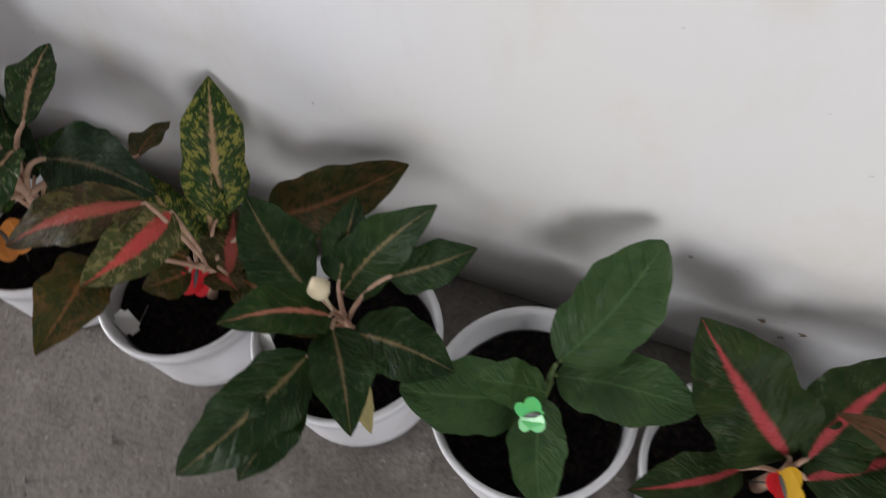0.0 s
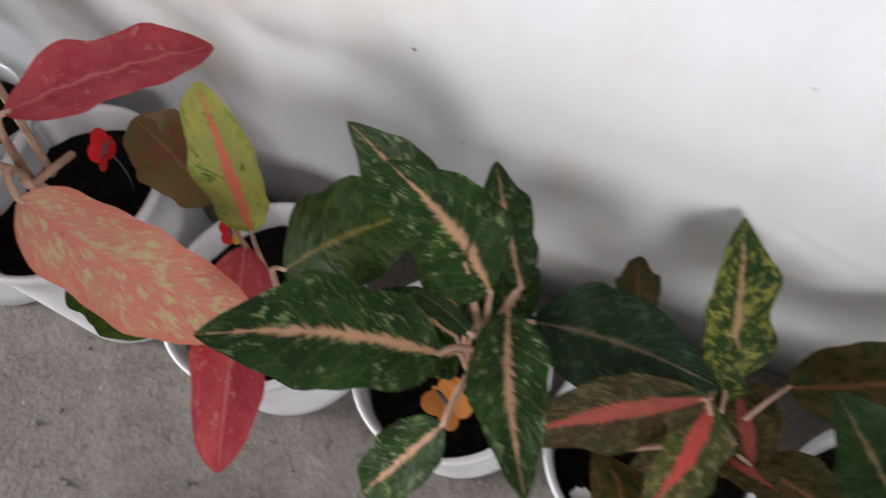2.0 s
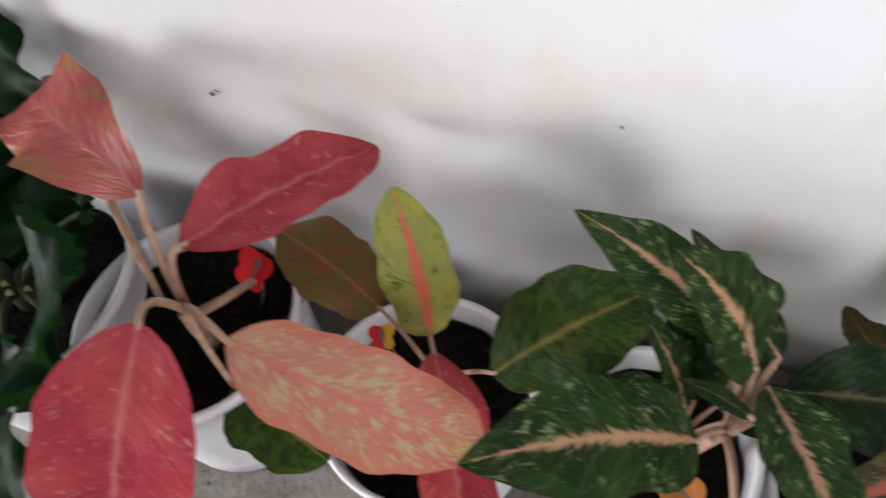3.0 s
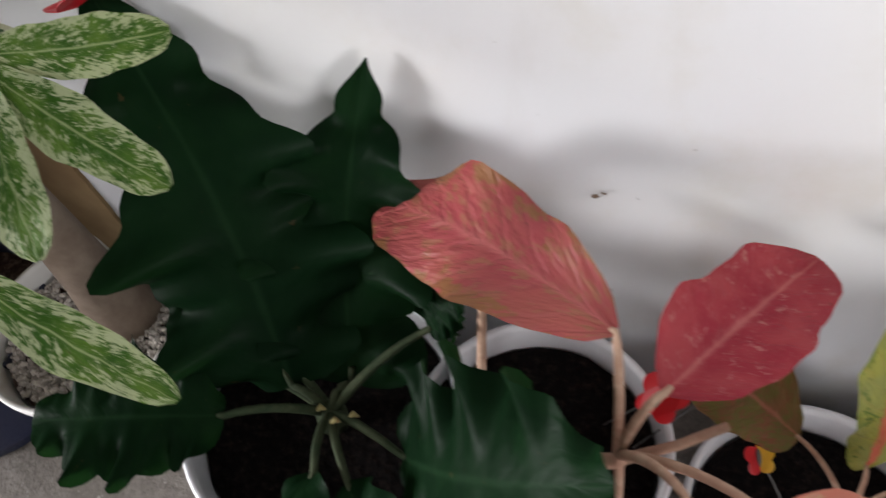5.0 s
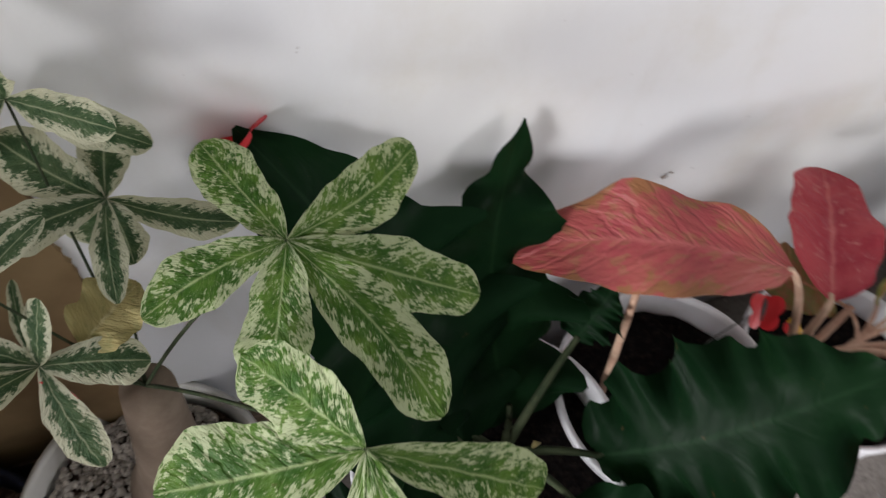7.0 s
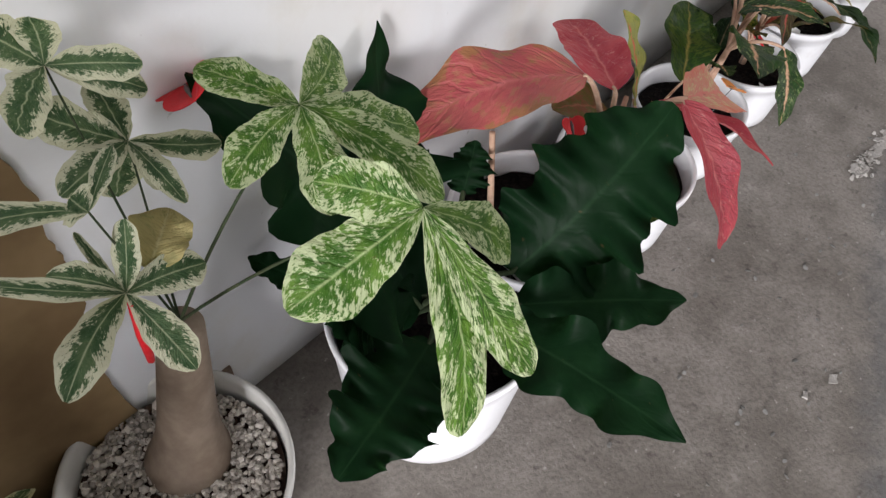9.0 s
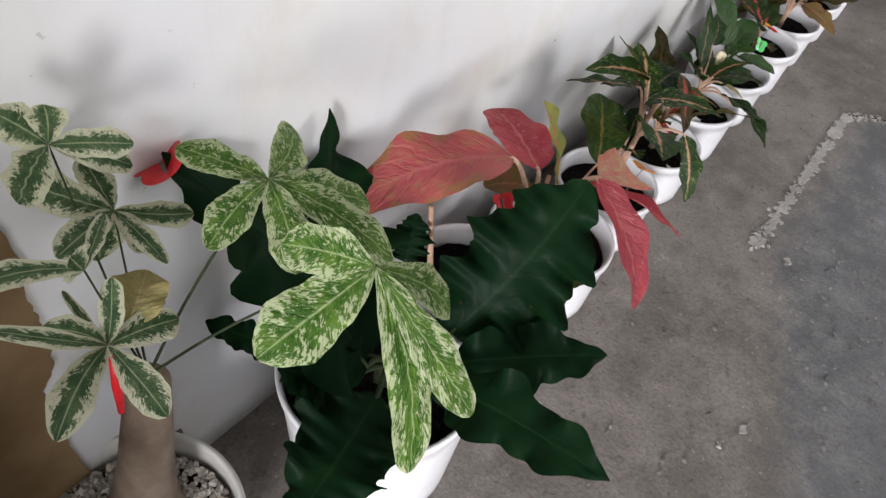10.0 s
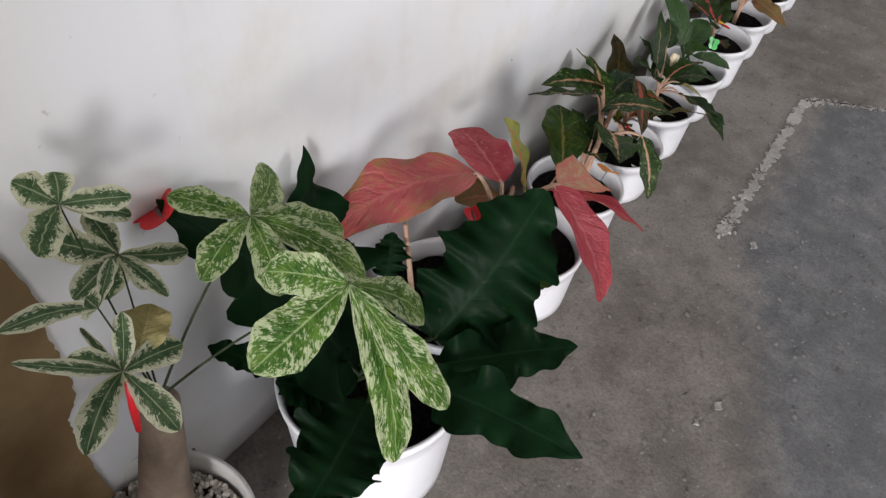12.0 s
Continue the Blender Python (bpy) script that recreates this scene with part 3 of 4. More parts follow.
def tan_patch():
    """Bare plaster where the white paint has come away, low on the wall."""
    rng = random.Random(12)
    edge = [(-0.7, 0.14), (-0.712, 0.3), (-0.713, 0.397), (-0.711, 0.442), (-0.688, 0.472), (-0.682, 0.52), (-0.68, 0.571), (-0.684, 0.61), (-0.673, 0.659), (-0.679, 0.718), (-0.69, 0.767), (-0.74, 0.79), (-0.8, 0.81)]
    bm = bmesh.new()
    pts = []
    for (ax, az), (bx, bz) in zip(edge, edge[1:]):
        for i in range(6):
            pts.append((ax + (bx - ax) * i / 6 + rng.uniform(-0.002, 0.002), az + (bz - az) * i / 6))
    pts += [(-2.0, 0.86), (-2.0, 0.13), (-0.80, 0.135)]
    low = [bm.verts.new((x, 0.0, z)) for x, z in pts]
    high = [bm.verts.new((x, -0.0065, z)) for x, z in pts]
    bm.faces.new(high)
    for i in range(len(pts)):
        j = (i + 1) % len(pts)
        bm.faces.new((low[i], low[j], high[j], high[i]))
    return bm


# brown strip put in for the shade along the wall's foot
structure("wall_foot_shade", box(-2.2, -0.55, -0.006, 0.003, 0.0, 0.125), BARK, "dark brown strip standing in for shade at the foot of the wall", "wall")
structure("wall_bare_patch", tan_patch(), TAN, "bare tan plaster where white paint has peeled", "wall")
for k, (cx, cz, s) in enumerate(((0.005, 0.469, 0.005), (0.496, 0.491, 0.003), (1.668, 0.136, 0.005), (1.637, 0.162, 0.006), (1.688, 0.158, 0.006), (0.014, 0.476, 0.003), (1.522, 0.261, 0.003))):
    bm = ragged([(cx + s, cz), (cx + 0.2 * s, cz + 0.8 * s), (cx - s * 0.8, cz + 0.3 * s), (cx - 0.2 * s, cz - 0.7 * s)], 0, 0.001, 0.003, 0.002, 40 + k)
    for v in bm.verts:
        v.co = (v.co.x, -0.0045 - v.co.z, v.co.y)
    structure("wall_scuff", bm, CRUMBS if k in (2, 6) else BARK, "small dark scuff on the white wall", "wall mark")

# ---- the plants ----
def pink(plant, root, rows, **more):
    for kind, base, tip, width, roll, bend in rows:
        leaf(plant, kind, base, tip, width, roll, bend, root, **more)


def stem(plant, pts, radii, material=STEM_PINK, label=""):
    o = Vector(plant.location)
    return part("stem", tube([Vector(p) - o for p in pts], radii, 10), material, plant, label)


def crowned(plant, crown, r0=0.009, material=STEM_PINK):
    """The short stem from the middle of the soil to the crown; gives the place where the stalks leave it."""
    top = Vector(crown)
    pot = next(o for o in plant.children if o.name.startswith("soil"))
    low = Vector(plant.location) + Vector((0, 0, max(v.co.z for v in pot.data.vertices) - 0.015))
    low.x += 0.3 * (top.x - low.x)
    low.y += 0.3 * (top.y - low.y)
    stem(plant, [low, low.lerp(top, 0.5) + Vector((0, 0, 0.01)), top], [r0, r0 * 0.9, r0 * 0.6], material)
    return low.lerp(top, 0.62) + Vector((0, 0, 0.008))


A = potted("aglaonema", 1.665, -0.210, 0.132, 0.160, "dark green aglaonema with red midribs in a white pot", "potted plant")
pink(A, crowned(A, (1.700, -0.188, 0.171)), [
    ('redrib', (1.688, -0.181, 0.185), (1.547, -0.105, 0.302), 0.126, -22, 0.05),
    ('redrib', (1.706, -0.179, 0.193), (1.783, -0.058, 0.275), 0.098, -3, 0.05),
    ('redrib', (1.710, -0.198, 0.182), (1.816, -0.136, 0.229), 0.100, 6, 0.06),
    ('redrib', (1.649, -0.201, 0.149), (1.529, -0.285, 0.192), 0.067, -9, 0.06),
])
butterfly((1.686, -0.220, 0.191), (25, 10, 40), 0.026, RED, YELLOW, (1.661, -0.199, 0.104), "red and yellow plastic butterfly on a wire")

B = potted("philodendron", 1.392, -0.210, 0.132, 0.160, "plain mid-green plant with smooth leaves in a white pot", "potted plant")
pink(B, crowned(B, (1.406, -0.181, 0.166), 0.008, STEM_GREEN), [
    ('plain', (1.411, -0.170, 0.207), (1.487, -0.039, 0.328), 0.102, 10, 0.05),
    ('plain', (1.412, -0.179, 0.182), (1.575, -0.185, 0.241), 0.087, 17, 0.08),
    ('plain', (1.396, -0.209, 0.175), (1.237, -0.269, 0.193), 0.094, -16, 0.08),
    ('plain', (1.407, -0.214, 0.208), (1.335, -0.251, 0.273), 0.057, -21, 0.05),
    ('plain', (1.405, -0.217, 0.192), (1.443, -0.336, 0.174), 0.068, 4, 0.1),
], stalk=STEM_GREEN, shape="oval", wave=0.03)
butterfly((1.406, -0.261, 0.255), (45, 20, -55), 0.022, LIME, LIME, (1.405, -0.221, 0.104), "bright green plastic butterfly on a wire")

C = potted("aglaonema", 1.125, -0.210, 0.132, 0.160, "dark aglaonema with cream midribs and star-like leaves in a white pot", "potted plant")
pink(C, crowned(C, (1.129, -0.207, 0.213)), [
    ('cream', (1.082, -0.204, 0.245), (0.988, -0.148, 0.331), 0.091, -5, 0.06),
    ('cream', (1.122, -0.185, 0.253), (1.124, -0.103, 0.335), 0.060, 18, 0.06),
    ('cream', (1.121, -0.186, 0.224), (1.238, -0.111, 0.380), 0.078, 36, 0.06),
    ('cream', (1.195, -0.174, 0.294), (1.291, -0.126, 0.339), 0.059, 25, 0.08),
    ('pinkrib', (1.127, -0.225, 0.236), (1.067, -0.322, 0.360), 0.067, -22, 0.06),
    ('cream', (1.115, -0.275, 0.211), (1.022, -0.463, 0.177), 0.095, -21, 0.1),
    ('cream', (1.119, -0.314, 0.194), (1.098, -0.441, 0.180), 0.069, -19, 0.1),
    ('cream', (1.138, -0.240, 0.240), (1.220, -0.354, 0.238), 0.075, -6, 0.1),
    ('cream', (1.154, -0.226, 0.209), (1.299, -0.233, 0.219), 0.091, 14, 0.09),
    ('cream', (1.226, -0.237, 0.174), (1.299, -0.255, 0.179), 0.048, 7, 0.09),
])
o = Vector(C.location)
bud = Vector((1.128, -0.224, 0.311))
part("flower_bud", tube([Vector((1.124, -0.213, 0.213)) - o, bud.lerp(Vector((1.124, -0.213, 0.213)), 0.3) - o, bud - Vector((0, 0, 0.01)) - o, bud - o, bud + Vector((-0.006, 0.004, 0.012)) - o], [0.002, 0.003, 0.012, 0.015, 0.003], 12), PALE, C, "ivory flower bud")
leaf(C, "yellowed", (1.177, -0.257, 0.209), (1.220, -0.327, 0.164), 0.030, 0, 0.08, (1.124, -0.200, 0.180), wave=0.0)

D = potted("aglaonema", 0.855, -0.215, 0.130, 0.150, "olive and pink aglaonema with speckled leaves in a white pot", "potted plant")
pink(D, crowned(D, (0.931, -0.193, 0.216)), [
    ('speckle', (0.904, -0.142, 0.230), (0.864, -0.014, 0.370), 0.092, 25, 0.04),
    ('olive', (0.967, -0.111, 0.218), (1.150, -0.014, 0.299), 0.095, 32, 0.08),
    ('pinkband', (0.887, -0.186, 0.299), (0.857, -0.326, 0.316), 0.078, -35, 0.05),
    ('brownpink', (0.880, -0.205, 0.340), (0.709, -0.307, 0.298), 0.070, -34, 0.08),
    ('olive', (0.807, -0.273, 0.270), (0.872, -0.419, 0.326), 0.081, -33, 0.1),
    ('brownpink', (0.954, -0.210, 0.207), (0.904, -0.112, 0.211), 0.076, 12, 0.05),
    ('olive', (0.880, -0.212, 0.181), (0.836, -0.264, 0.189), 0.056, -28, 0.05),
    ('olive', (0.955, -0.199, 0.186), (1.101, -0.240, 0.181), 0.077, 10, 0.08),
])
butterfly((0.887, -0.215, 0.170), (30, 15, 20), 0.028, RED, RED, (0.869, -0.206, 0.104), "red plastic butterfly on a wire")

for k, (kind, a, up, long) in enumerate((("olive", 200, 0.05, 0.10), ("speckle", 100, 0.10, 0.12), ("olive", 60, 0.02, 0.11), ("brownpink", 330, 0.03, 0.10), ("speckle", 150, 0.13, 0.10))):
    c, d = Vector((0.90, -0.19, 0.19)), Vector((math.cos(radians(a)), 0.8 * math.sin(radians(a)), 0))
    leaf(D, kind, c + 0.03 * d, c + long * d + Vector((0, 0, up)), 0.058, 12 * (k % 3 - 1), 0.07, (0.88, -0.205, 0.14))

E = potted("aglaonema", 0.585, -0.210, 0.132, 0.160, "large green aglaonema with feathered pink midribs in a white pot", "potted plant")
pink(E, crowned(E, (0.676, -0.223, 0.357), 0.008), [
    ('fern', (0.657, -0.195, 0.387), (0.561, -0.174, 0.538), 0.096, -11, 0.06),
    ('fern', (0.635, -0.197, 0.436), (0.467, -0.107, 0.479), 0.067, -19, 0.06),
    ('fern', (0.618, -0.255, 0.326), (0.407, -0.356, 0.413), 0.117, -16, 0.07),
    ('fern', (0.675, -0.196, 0.354), (0.761, -0.364, 0.353), 0.076, -2, 0.12),
    ('darkoval', (0.695, -0.186, 0.328), (0.890, -0.191, 0.344), 0.100, 20, 0.08),
    ('fern', (0.656, -0.323, 0.330), (0.576, -0.407, 0.220), 0.071, -16, 0.08),
    ('fern', (0.680, -0.173, 0.374), (0.587, -0.021, 0.355), 0.059, 16, 0.04),
    ('cream', (0.657, -0.243, 0.382), (0.586, -0.224, 0.395), 0.020, -10, 0.04),
    ('olive', (0.799, -0.134, 0.311), (0.771, -0.039, 0.273), 0.046, 0, 0.04),
], thick=0.0036)
# butterfly shape used in place of a cluster of orange-brown dry leaves
butterfly((0.617, -0.274, 0.213), (30, 10, 70), 0.032, ORANGE, ORANGE, (0.567, -0.263, 0.114), "orange-brown dry leaf cluster modelled as a butterfly shape on a wire")

for k, (kind, a, up, long) in enumerate((("fern", 180, 0.06, 0.12), ("darkoval", 120, 0.10, 0.12), ("fern", 70, 0.06, 0.12), ("fern", 230, 0.02, 0.10), ("darkoval", 20, 0.04, 0.11), ("fern", 145, 0.14, 0.11))):
    c, d = Vector((0.635, -0.205, 0.25)), Vector((math.cos(radians(a)), 0.8 * math.sin(radians(a)), 0))
    leaf(E, kind, c + 0.03 * d, c + long * d + Vector((0, 0, up)), 0.060, 12 * (k % 3 - 1), 0.07, (0.61, -0.21, 0.16))

F = potted("aglaonema", 0.296, -0.218, 0.148, 0.180, "aglaonema with yellow, red and olive leaves in a white pot", "potted plant")
pink(F, crowned(F, (0.331, -0.207, 0.237)), [
    ('yellow', (0.313, -0.186, 0.296), (0.282, -0.118, 0.489), 0.085, -1, 0.05),
    ('olivegreen', (0.403, -0.230, 0.327), (0.554, -0.128, 0.388), 0.119, 23, 0.08),
    ('brownred', (0.246, -0.170, 0.306), (0.110, -0.121, 0.367), 0.099, -13, 0.06),
    ('red', (0.328, -0.213, 0.310), (0.422, -0.456, 0.251), 0.088, -21, 0.1),
], shape="oval")
butterfly((0.226, -0.164, 0.212), (35, 0, 20), 0.020, RED, YELLOW, (0.289, -0.231, 0.124), "red and yellow plastic butterfly on a wire")

G = potted("aglaonema", -0.028, -0.212, 0.156, 0.270, "tall red-leaved aglaonema with pale stalks in a white pot", "potted plant")
hub = crowned(G, (0.064, -0.263, 0.396), 0.012)
pink(G, Vector((0.061, -0.256, 0.390)), [
    ('redwrinkle', (0.044, -0.198, 0.527), (-0.234, -0.052, 0.472), 0.120, -16, 0.15),
], shape="oval", thick=0.0042, wave=0.12, waves=2.4, lift=0.03, lobes=0.045, fold=0.2)
pink(G, Vector((0.061, -0.256, 0.390)), [
    ('red', (0.091, -0.231, 0.492), (0.231, -0.040, 0.452), 0.115, 4, 0.05),
    ('pinkyellow', (0.178, -0.313, 0.477), (0.412, -0.309, 0.328), 0.111, 19, 0.09),
    ('olivegreen', (0.073, -0.286, 0.248), (0.211, -0.338, 0.204), 0.111, -0, 0.08),
], shape="oval", thick=0.0042, wave=0.045, lift=0.03)
pink(G, Vector((0.061, -0.256, 0.390)), [
    ('red', (0.114, -0.330, 0.520), (0.079, -0.493, 0.348), 0.155, -25, 0.08),
], shape="blunt", thick=0.0042, wave=0.03, lift=0.03, lobes=0.02)
o = Vector(G.location)
part("cut_stalk", tube([Vector((0.068, -0.257, 0.384)) - o, Vector((0.114, -0.245, 0.416)) - o, Vector((0.152, -0.229, 0.441)) - o], [0.006, 0.005, 0.0045], 8), STEM_PINK, G)
part("support_cane", tube([Vector((-0.107, -0.184, 0.210)) - o, Vector((-0.102, -0.169, 0.291)) - o, Vector((-0.093, -0.139, 0.458)) - o], [0.006, 0.006, 0.005], 8), STEM_PINK, G)
butterfly((0.100, -0.174, 0.361), (40, 10, -20), 0.028, RED, RED, (0.041, -0.163, 0.224), "red plastic butterfly on a wire")
butterfly((0.153, -0.139, 0.300), (60, 0, 30), 0.011, TAG, TAG, (0.075, -0.190, 0.224), "small white plastic pick on a wire")

H = potted("anthurium", -0.295, -0.226, 0.175, 0.290, "dark green anthurium with huge wavy glossy leaves in a white pot", "potted plant", foot=0.86)
heart = crowned(H, (-0.273, -0.234, 0.289), 0.022, STEM_DARK)
pink(H, heart, [
    ('dark', (-0.326, -0.220, 0.307), (-0.491, -0.014, 0.719), 0.236, -8, 0.03),
], stalk=STEM_DARK, shape="heart", wave=0.15, waves=3.5, fold=0.14, thick=0.005, lobes=0.16)
pink(H, heart, [
    ('dark', (-0.259, -0.198, 0.297), (-0.216, -0.014, 0.651), 0.189, 20, -0.06),
], stalk=STEM_DARK, shape="hooked", wave=0.18, waves=3.4, fold=0.22, thick=0.005, lobes=0.17)
pink(H, heart, [
    ('dark', (-0.170, -0.273, 0.297), (0.057, -0.339, 0.555), 0.203, 28, 0.06),
    ('dark', (-0.374, -0.284, 0.347), (-0.598, -0.339, 0.357), 0.142, -8, 0.1),
    ('dark', (-0.407, -0.139, 0.348), (-0.475, -0.014, 0.376), 0.051, -23, 0.08),
    ('dark', (-0.160, -0.148, 0.376), (-0.116, -0.127, 0.448), 0.068, 21, 0.05),
    ('dark', (-0.401, -0.198, 0.279), (-0.471, -0.173, 0.412), 0.099, -36, 0.08),
], stalk=STEM_DARK, shape="broad", wave=0.15, waves=3.8, fold=0.18, thick=0.005, lobes=0.14)
pink(H, heart, [
    ('dark', (-0.221, -0.317, 0.306), (-0.038, -0.506, 0.329), 0.108, 27, 0.08),
    ('dark', (-0.265, -0.314, 0.301), (-0.263, -0.623, 0.374), 0.115, 23, 0.1),
], stalk=STEM_DARK, shape="pointed", wave=0.16, waves=2.4, fold=0.2, thick=0.005, lobes=0.17)
o = Vector(H.location)
for k, (dx, dy) in enumerate(((0.0, 0.0), (0.018, 0.012), (-0.026, 0.014))):
    q = Vector((-0.264, -0.255, 0.305)) + Vector((dx, dy, -0.004 * k)) - o
    part("dry_bract", tube([q, q + Vector((0.006, 0.004, 0.006)), q + Vector((0.013, 0.003, 0.004))], [0.0015, 0.0042, 0.001], 8), LEAF["yellowed"], H, "small dry golden bract")
butterfly((-0.495, -0.021, 0.700), (-22, -24, -12), 0.038, RED, RED, (-0.464, -0.031, 0.636), "red plastic butterfly on a dark leaf tip")

I = potted("money_tree", -0.722, -0.142, 0.160, 0.235, "variegated money tree with a swollen trunk in a gravel-topped pot", "potted plant", GREY_POT, DRY, fill=0.045, foot=0.8)
o = Vector(I.location)
foot, top = Vector((-0.691, -0.114, 0.182)), Vector((-0.633, -0.134, 0.521))
part("trunk", tube([foot.lerp(top, k) - o for k in (0, 0.06, 0.14, 0.24, 0.42, 0.62, 0.82, 1.0)], [0.066, 0.060, 0.052, 0.045, 0.038, 0.034, 0.030, 0.026], 24), TRUNK, I, "smooth grey-brown swollen trunk")
part("red_tape", tube([Vector((-0.681, -0.156, 0.533)) - o, Vector((-0.681, -0.156, 0.533)).lerp(Vector((-0.674, -0.168, 0.652)), 0.5) - o, Vector((-0.674, -0.168, 0.652)) - o], [0.004, 0.006, 0.004], 12), RED, I, "strip of red tape round the cut top")
HUBS = [(-0.469, -0.177, 0.771), (-0.452, -0.319, 0.733), (-0.673, -0.162, 0.661), (-0.593, -0.078, 0.737), (-0.624, -0.053, 0.826), (-0.668, -0.156, 0.767)]
for k, hub in enumerate(HUBS):
    pts = arc(foot.lerp(top, 1.02), hub, 0.02 if k < 2 else 0.0, 10)
    part("branch", tube([p - o for p in pts], [0.0021 - 0.0001 * i for i in range(10)] if k < 2 else [0.0016 - 0.00007 * i for i in range(10)], 8), STEM_DARK, I)
pink(I, None, [
    ('pachira', (-0.469, -0.177, 0.771), (-0.513, -0.084, 0.782), 0.043, -11, 0.05),
    ('pachira', (-0.469, -0.177, 0.771), (-0.353, -0.085, 0.729), 0.051, 45, 0.05),
    ('pachira', (-0.469, -0.177, 0.771), (-0.329, -0.199, 0.661), 0.053, 32, 0.05),
    ('pachira', (-0.469, -0.177, 0.771), (-0.390, -0.293, 0.674), 0.053, 14, 0.05),
    ('pachira', (-0.469, -0.177, 0.771), (-0.570, -0.202, 0.758), 0.041, -30, 0.05),
    ('pachira', (-0.469, -0.177, 0.771), (-0.506, -0.261, 0.718), 0.049, -8, 0.06),
    ('pachira', (-0.452, -0.319, 0.733), (-0.592, -0.293, 0.687), 0.072, -25, 0.05),
    ('pachira', (-0.452, -0.319, 0.733), (-0.513, -0.445, 0.534), 0.067, -20, 0.06),
    ('pachira', (-0.452, -0.319, 0.733), (-0.415, -0.456, 0.549), 0.056, 12, 0.06),
    ('pachira', (-0.452, -0.319, 0.733), (-0.309, -0.338, 0.545), 0.056, 48, 0.06),
    ('pachira', (-0.452, -0.319, 0.733), (-0.513, -0.245, 0.756), 0.056, -40, 0.05),
], shape="paddle", wave=0.035, fold=0.10)
pink(I, None, [
    ('variegata', (-0.673, -0.162, 0.661), (-0.644, -0.150, 0.732), 0.025, 30, 0.05),
    ('variegata', (-0.673, -0.162, 0.661), (-0.597, -0.170, 0.641), 0.039, 33, 0.05),
    ('variegata', (-0.673, -0.162, 0.661), (-0.765, -0.230, 0.676), 0.038, -24, 0.07),
    ('variegata', (-0.673, -0.162, 0.661), (-0.660, -0.219, 0.571), 0.038, 16, 0.07),
    ('variegata', (-0.673, -0.162, 0.661), (-0.719, -0.156, 0.729), 0.029, -56, 0.06),
    ('variegata', (-0.673, -0.162, 0.661), (-0.770, -0.188, 0.807), 0.017, -64, 0.06),
    ('variegata', (-0.673, -0.162, 0.661), (-0.676, -0.105, 0.700), 0.012, 18, 0.05),
    ('variegata', (-0.593, -0.078, 0.737), (-0.505, -0.082, 0.677), 0.031, 41, 0.05),
    ('variegata', (-0.593, -0.078, 0.737), (-0.581, -0.014, 0.761), 0.039, 20, 0.05),
    ('variegata', (-0.593, -0.078, 0.737), (-0.621, -0.072, 0.676), 0.051, 80, 0.05),
    ('variegata', (-0.593, -0.078, 0.737), (-0.594, -0.165, 0.725), 0.024, -8, 0.07),
    ('variegata', (-0.593, -0.078, 0.737), (-0.651, -0.043, 0.787), 0.044, -29, 0.05),
    ('variegata', (-0.593, -0.078, 0.737), (-0.673, -0.115, 0.755), 0.035, -36, 0.06),
    ('variegata', (-0.593, -0.078, 0.737), (-0.587, -0.116, 0.699), 0.031, -7, 0.06),
], shape="paddle", wave=0.04, fold=0.10)
pink(I, None, [
    ('variegata', (-0.624, -0.053, 0.826), (-0.657, -0.049, 0.877), 0.038, -64, 0.05),
    ('variegata', (-0.624, -0.053, 0.826), (-0.560, -0.088, 0.814), 0.031, 50, 0.05),
    ('variegata', (-0.624, -0.053, 0.826), (-0.550, -0.055, 0.759), 0.032, 52, 0.05),
    ('variegata', (-0.624, -0.053, 0.826), (-0.669, -0.059, 0.783), 0.056, -4, 0.06),
    ('variegata', (-0.624, -0.053, 0.826), (-0.626, -0.078, 0.886), 0.033, -24, 0.06),
    ('variegata', (-0.668, -0.156, 0.767), (-0.764, -0.178, 0.840), 0.023, -40, 0.06),
    ('variegata', (-0.668, -0.156, 0.767), (-0.675, -0.155, 0.789), 0.037, -60, 0.06),
    ('variegata', (-0.668, -0.156, 0.767), (-0.620, -0.120, 0.781), 0.017, 41, 0.06),
], shape="paddle", wave=0.05, fold=0.10)
leaf(I, "yellowed", (-0.643, -0.152, 0.658), (-0.592, -0.116, 0.673), 0.060, 10, 0.08, shape="oval")


def pebbles(r, z, count, seed):
    rng = random.Random(seed)
    bm = bmesh.new()
    for _ in range(count):
        a, k = rng.random() * 6.283, r * math.sqrt(rng.random())
        s = rng.uniform(0.0034, 0.0066)
        m = Matrix.Translation((k * math.cos(a), k * math.sin(a), z + rng.uniform(0, 0.006))) @ Euler((rng.random() * 6, rng.random() * 6, rng.random() * 6)).to_matrix().to_4x4() @ Matrix.Diagonal((s * rng.uniform(0.8, 1.5), s, s * rng.uniform(0.5, 0.9), 1))
        bmesh.ops.create_icosphere(bm, subdivisions=1, radius=1, matrix=m)
    return bm


tagged(part("gravel", pebbles(0.138, 0.194, 2300, 4), GRAVEL, I, "pale grey gravel over the soil", smooth=False), kind="stuff")

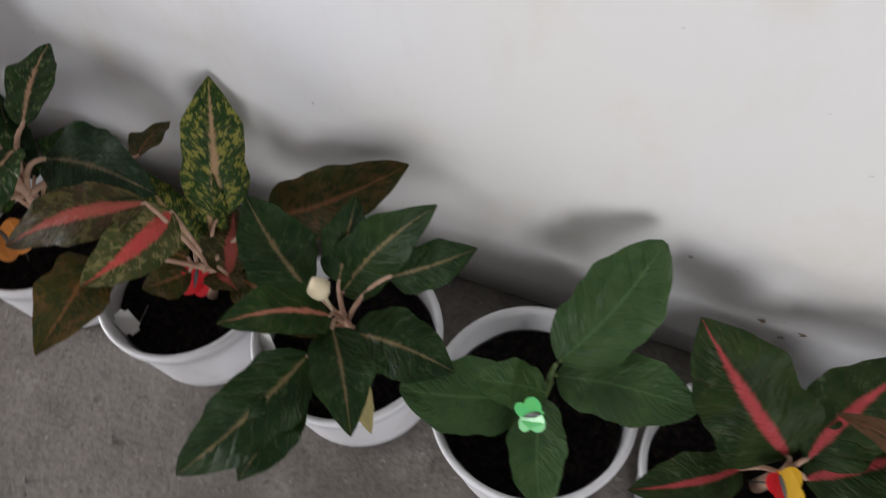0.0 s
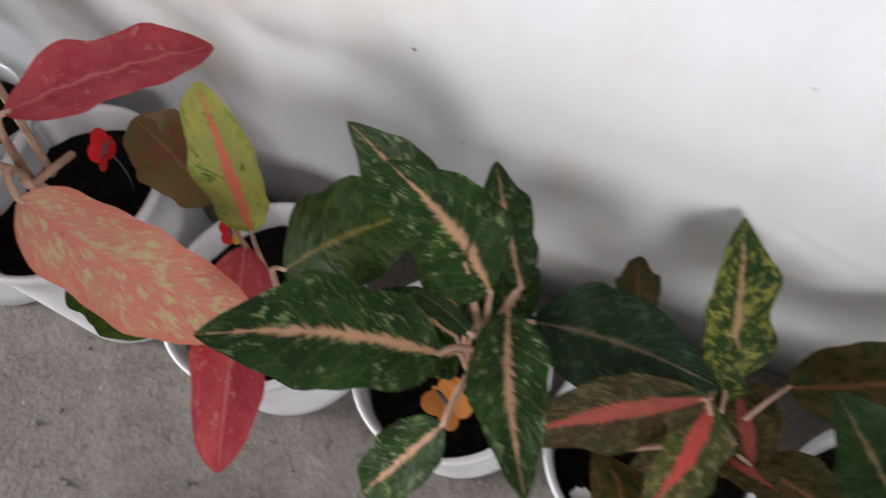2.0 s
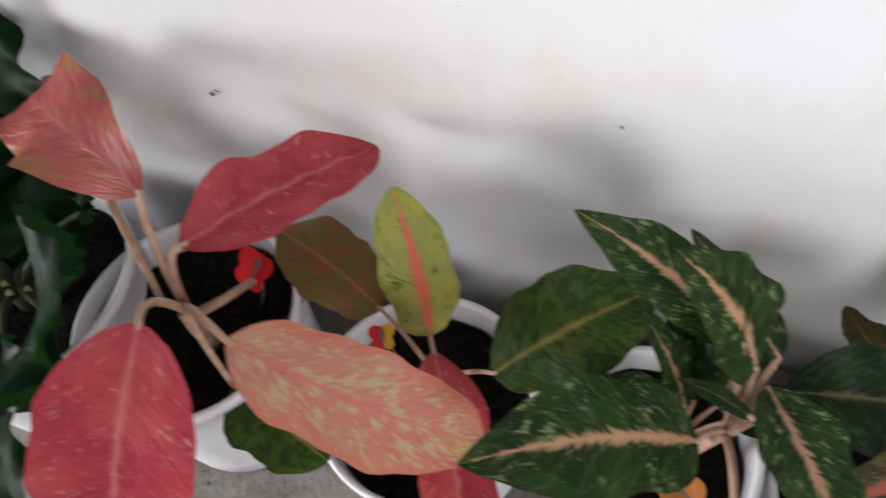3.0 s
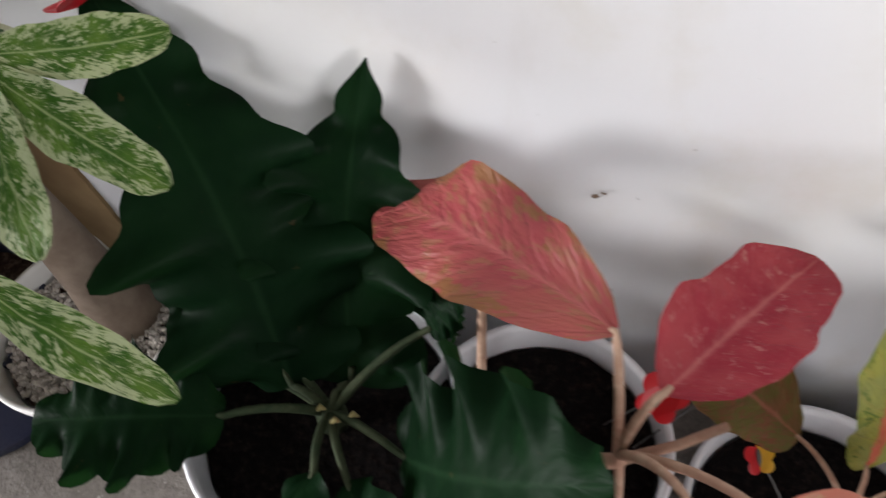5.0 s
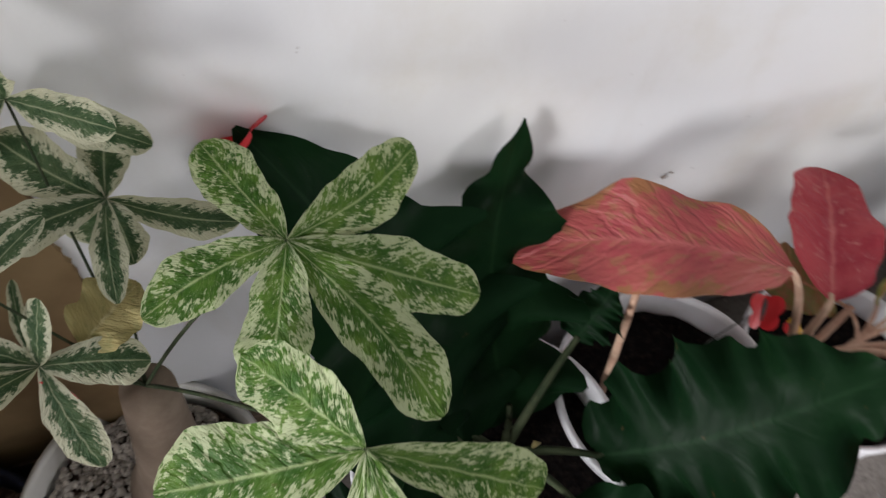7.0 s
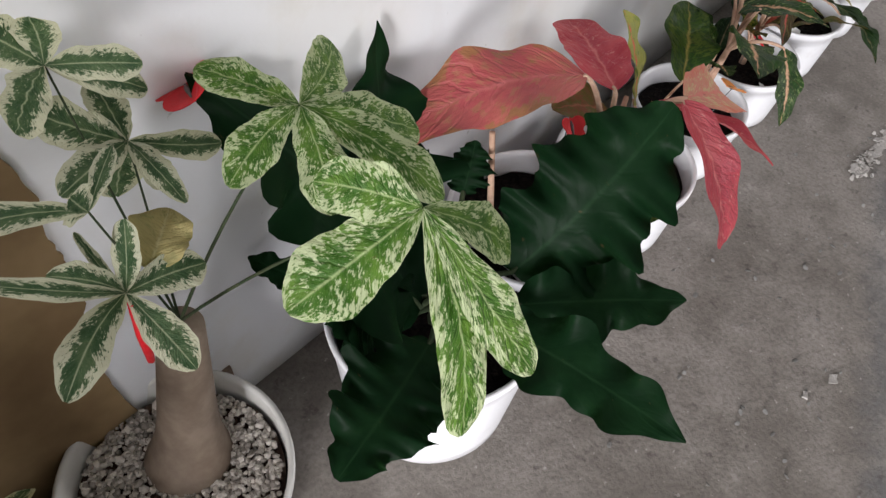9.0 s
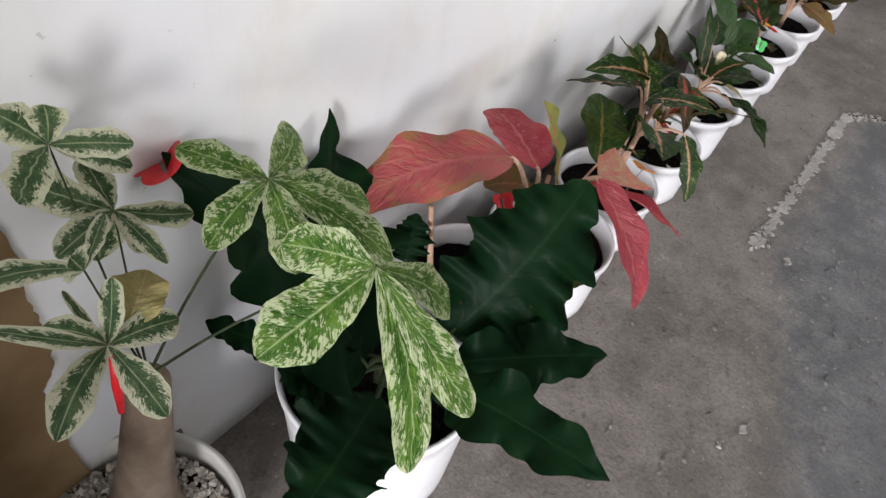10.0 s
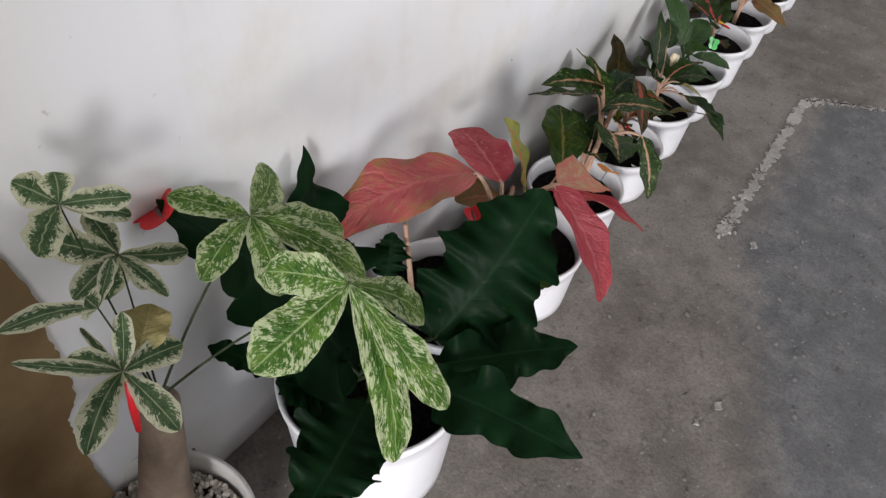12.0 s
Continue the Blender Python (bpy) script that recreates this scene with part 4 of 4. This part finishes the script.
J = potted("money_tree", -1.020, -0.190, 0.190, 0.200, "variegated money tree in a dark blue pot with dry litter, unseen crown added for shade", "potted plant", BLUE_POT, DRY, fill=0.05)
o = Vector(J.location)
part("trunk", tube([Vector(p) - o for p in ((-1.03, -0.19, 0.13), (-1.035, -0.195, 0.22), (-1.04, -0.20, 0.34), (-1.05, -0.205, 0.47))], [0.050, 0.040, 0.030, 0.024], 18), TRUNK, J, "smooth grey-brown trunk")
# crown mostly out of view, filled out to shade the tree beside it
rng = random.Random(31)
for hx, hy, hz in ((-1.05, -0.21, 0.62), (-1.16, -0.30, 0.72), (-1.00, -0.36, 0.55), (-0.93, -0.21, 0.50), (-1.12, -0.12, 0.85), (-1.06, -0.28, 0.80), (-1.20, -0.42, 0.52), (-1.10, -0.34, 0.34), (-1.06, -0.42, 0.44), (-1.14, -0.22, 0.44), (-1.20, -0.30, 0.60), (-1.08, -0.48, 0.64), (-1.16, -0.46, 0.78)):
    part("branch", tube([p - o for p in arc((-1.05, -0.205, 0.46), (hx, hy, hz), 0.015, 8)], 0.0022, 7), STEM_DARK, J)
    turn = rng.random() * 6.28
    for k in range(6):
        a = turn + 1.047 * k
        long = rng.uniform(0.11, 0.15)
        leaf(J, "variegata", (hx, hy, hz), (hx + long * math.cos(a), min(hy + long * math.sin(a), -0.015), hz - rng.uniform(0.02, 0.07)), rng.uniform(0.042, 0.056), rng.uniform(-15, 15), 0.08, shape="paddle")
butterfly((-0.928, -0.112, 0.291), (50, 0, 30), 0.022, RED, RED, (-0.910, -0.161, 0.154), "red plastic butterfly on a wire")


# the row goes on along the wall
def row_plant(x, kinds, seed, label, leaves=15, high=0.22):
    rng = random.Random(seed)
    plant = potted("aglaonema", x, -0.205, 0.132, 0.15, label, "potted plant")
    top = (x + rng.uniform(-0.02, 0.02), -0.215, 0.205)
    stem(plant, [(x, -0.205, 0.09), (x, -0.208, 0.15), top], [0.009, 0.008, 0.006])
    for k in range(leaves):
        a = 2.4 * k + rng.random()
        up = 0.95 - 0.85 * k / leaves
        length = rng.uniform(0.16, 0.23)
        out = math.cos(up * 1.3)
        base = Vector(top) + Vector((0.04 * math.cos(a), 0.04 * math.sin(a), 0.01 + 0.04 * up))
        tip = base + length * Vector((math.cos(a) * out, math.sin(a) * out * 0.9, 0.8 * math.sin(up * 1.3) - 0.32))
        tip.y = min(tip.y, -0.015)
        leaf(plant, kinds[k % len(kinds)], base, tip, rng.uniform(0.06, 0.09), rng.uniform(-25, 25), 0.07, (x, -0.208, 0.15))
    return plant


row_plant(1.935, ("brownred", "brown", "olive", "brown"), 21, "brown and copper-leaved aglaonema in a white pot")
row_plant(2.205, ("brown", "brownred", "brownpink"), 22, "brown-pink and copper-leaved aglaonema in a white pot")
row_plant(2.475, ("brown", "brownred", "brown"), 23, "brown and copper-leaved aglaonema in a white pot")
row_plant(2.745, ("brown", "olive", "brownred"), 24, "brown and copper-leaved aglaonema in a white pot")
row_plant(3.015, ("brown", "brownred"), 25, "brown and copper-leaved aglaonema in a white pot")
row_plant(3.285, ("olive", "olivegreen", "brown"), 26, "olive green aglaonema in a white pot")
row_plant(3.555, ("cream", "olivegreen"), 27, "green aglaonema in a white pot")


def tag_on(place, turn, root):
    """A plant tag with an eyelet, leaning in its pot."""
    tag = thing("plant_tag", root, "small off-white plastic plant tag with a hole", "plant tag", "plant tags")
    o, m = Vector(root), pose(*place, *turn)
    bm = box(-0.013, 0.013, -0.020, 0.020, -0.0006, 0.0006)
    bmesh.ops.bevel(bm, geom=[e for e in bm.edges if abs(e.verts[0].co.z - e.verts[1].co.z) > 0.001], offset=0.006, segments=3, affect="EDGES")
    for v in bm.verts:
        v.co = (m @ v.co) - o
    part("card", bm, TAG, tag, smooth=False)
    part("wire", tube([(0, 0, -0.01), (m @ Vector((0, -0.018, 0))) - o], 0.001, 6), WIRE, tag)
    return tag


tag_on((0.800, -0.300, 0.125), (35, -10, 60), (0.79, -0.245, 0.104))
tag_on((1.025, -0.262, 0.150), (40, -35, 20), (1.045, -0.235, 0.104))
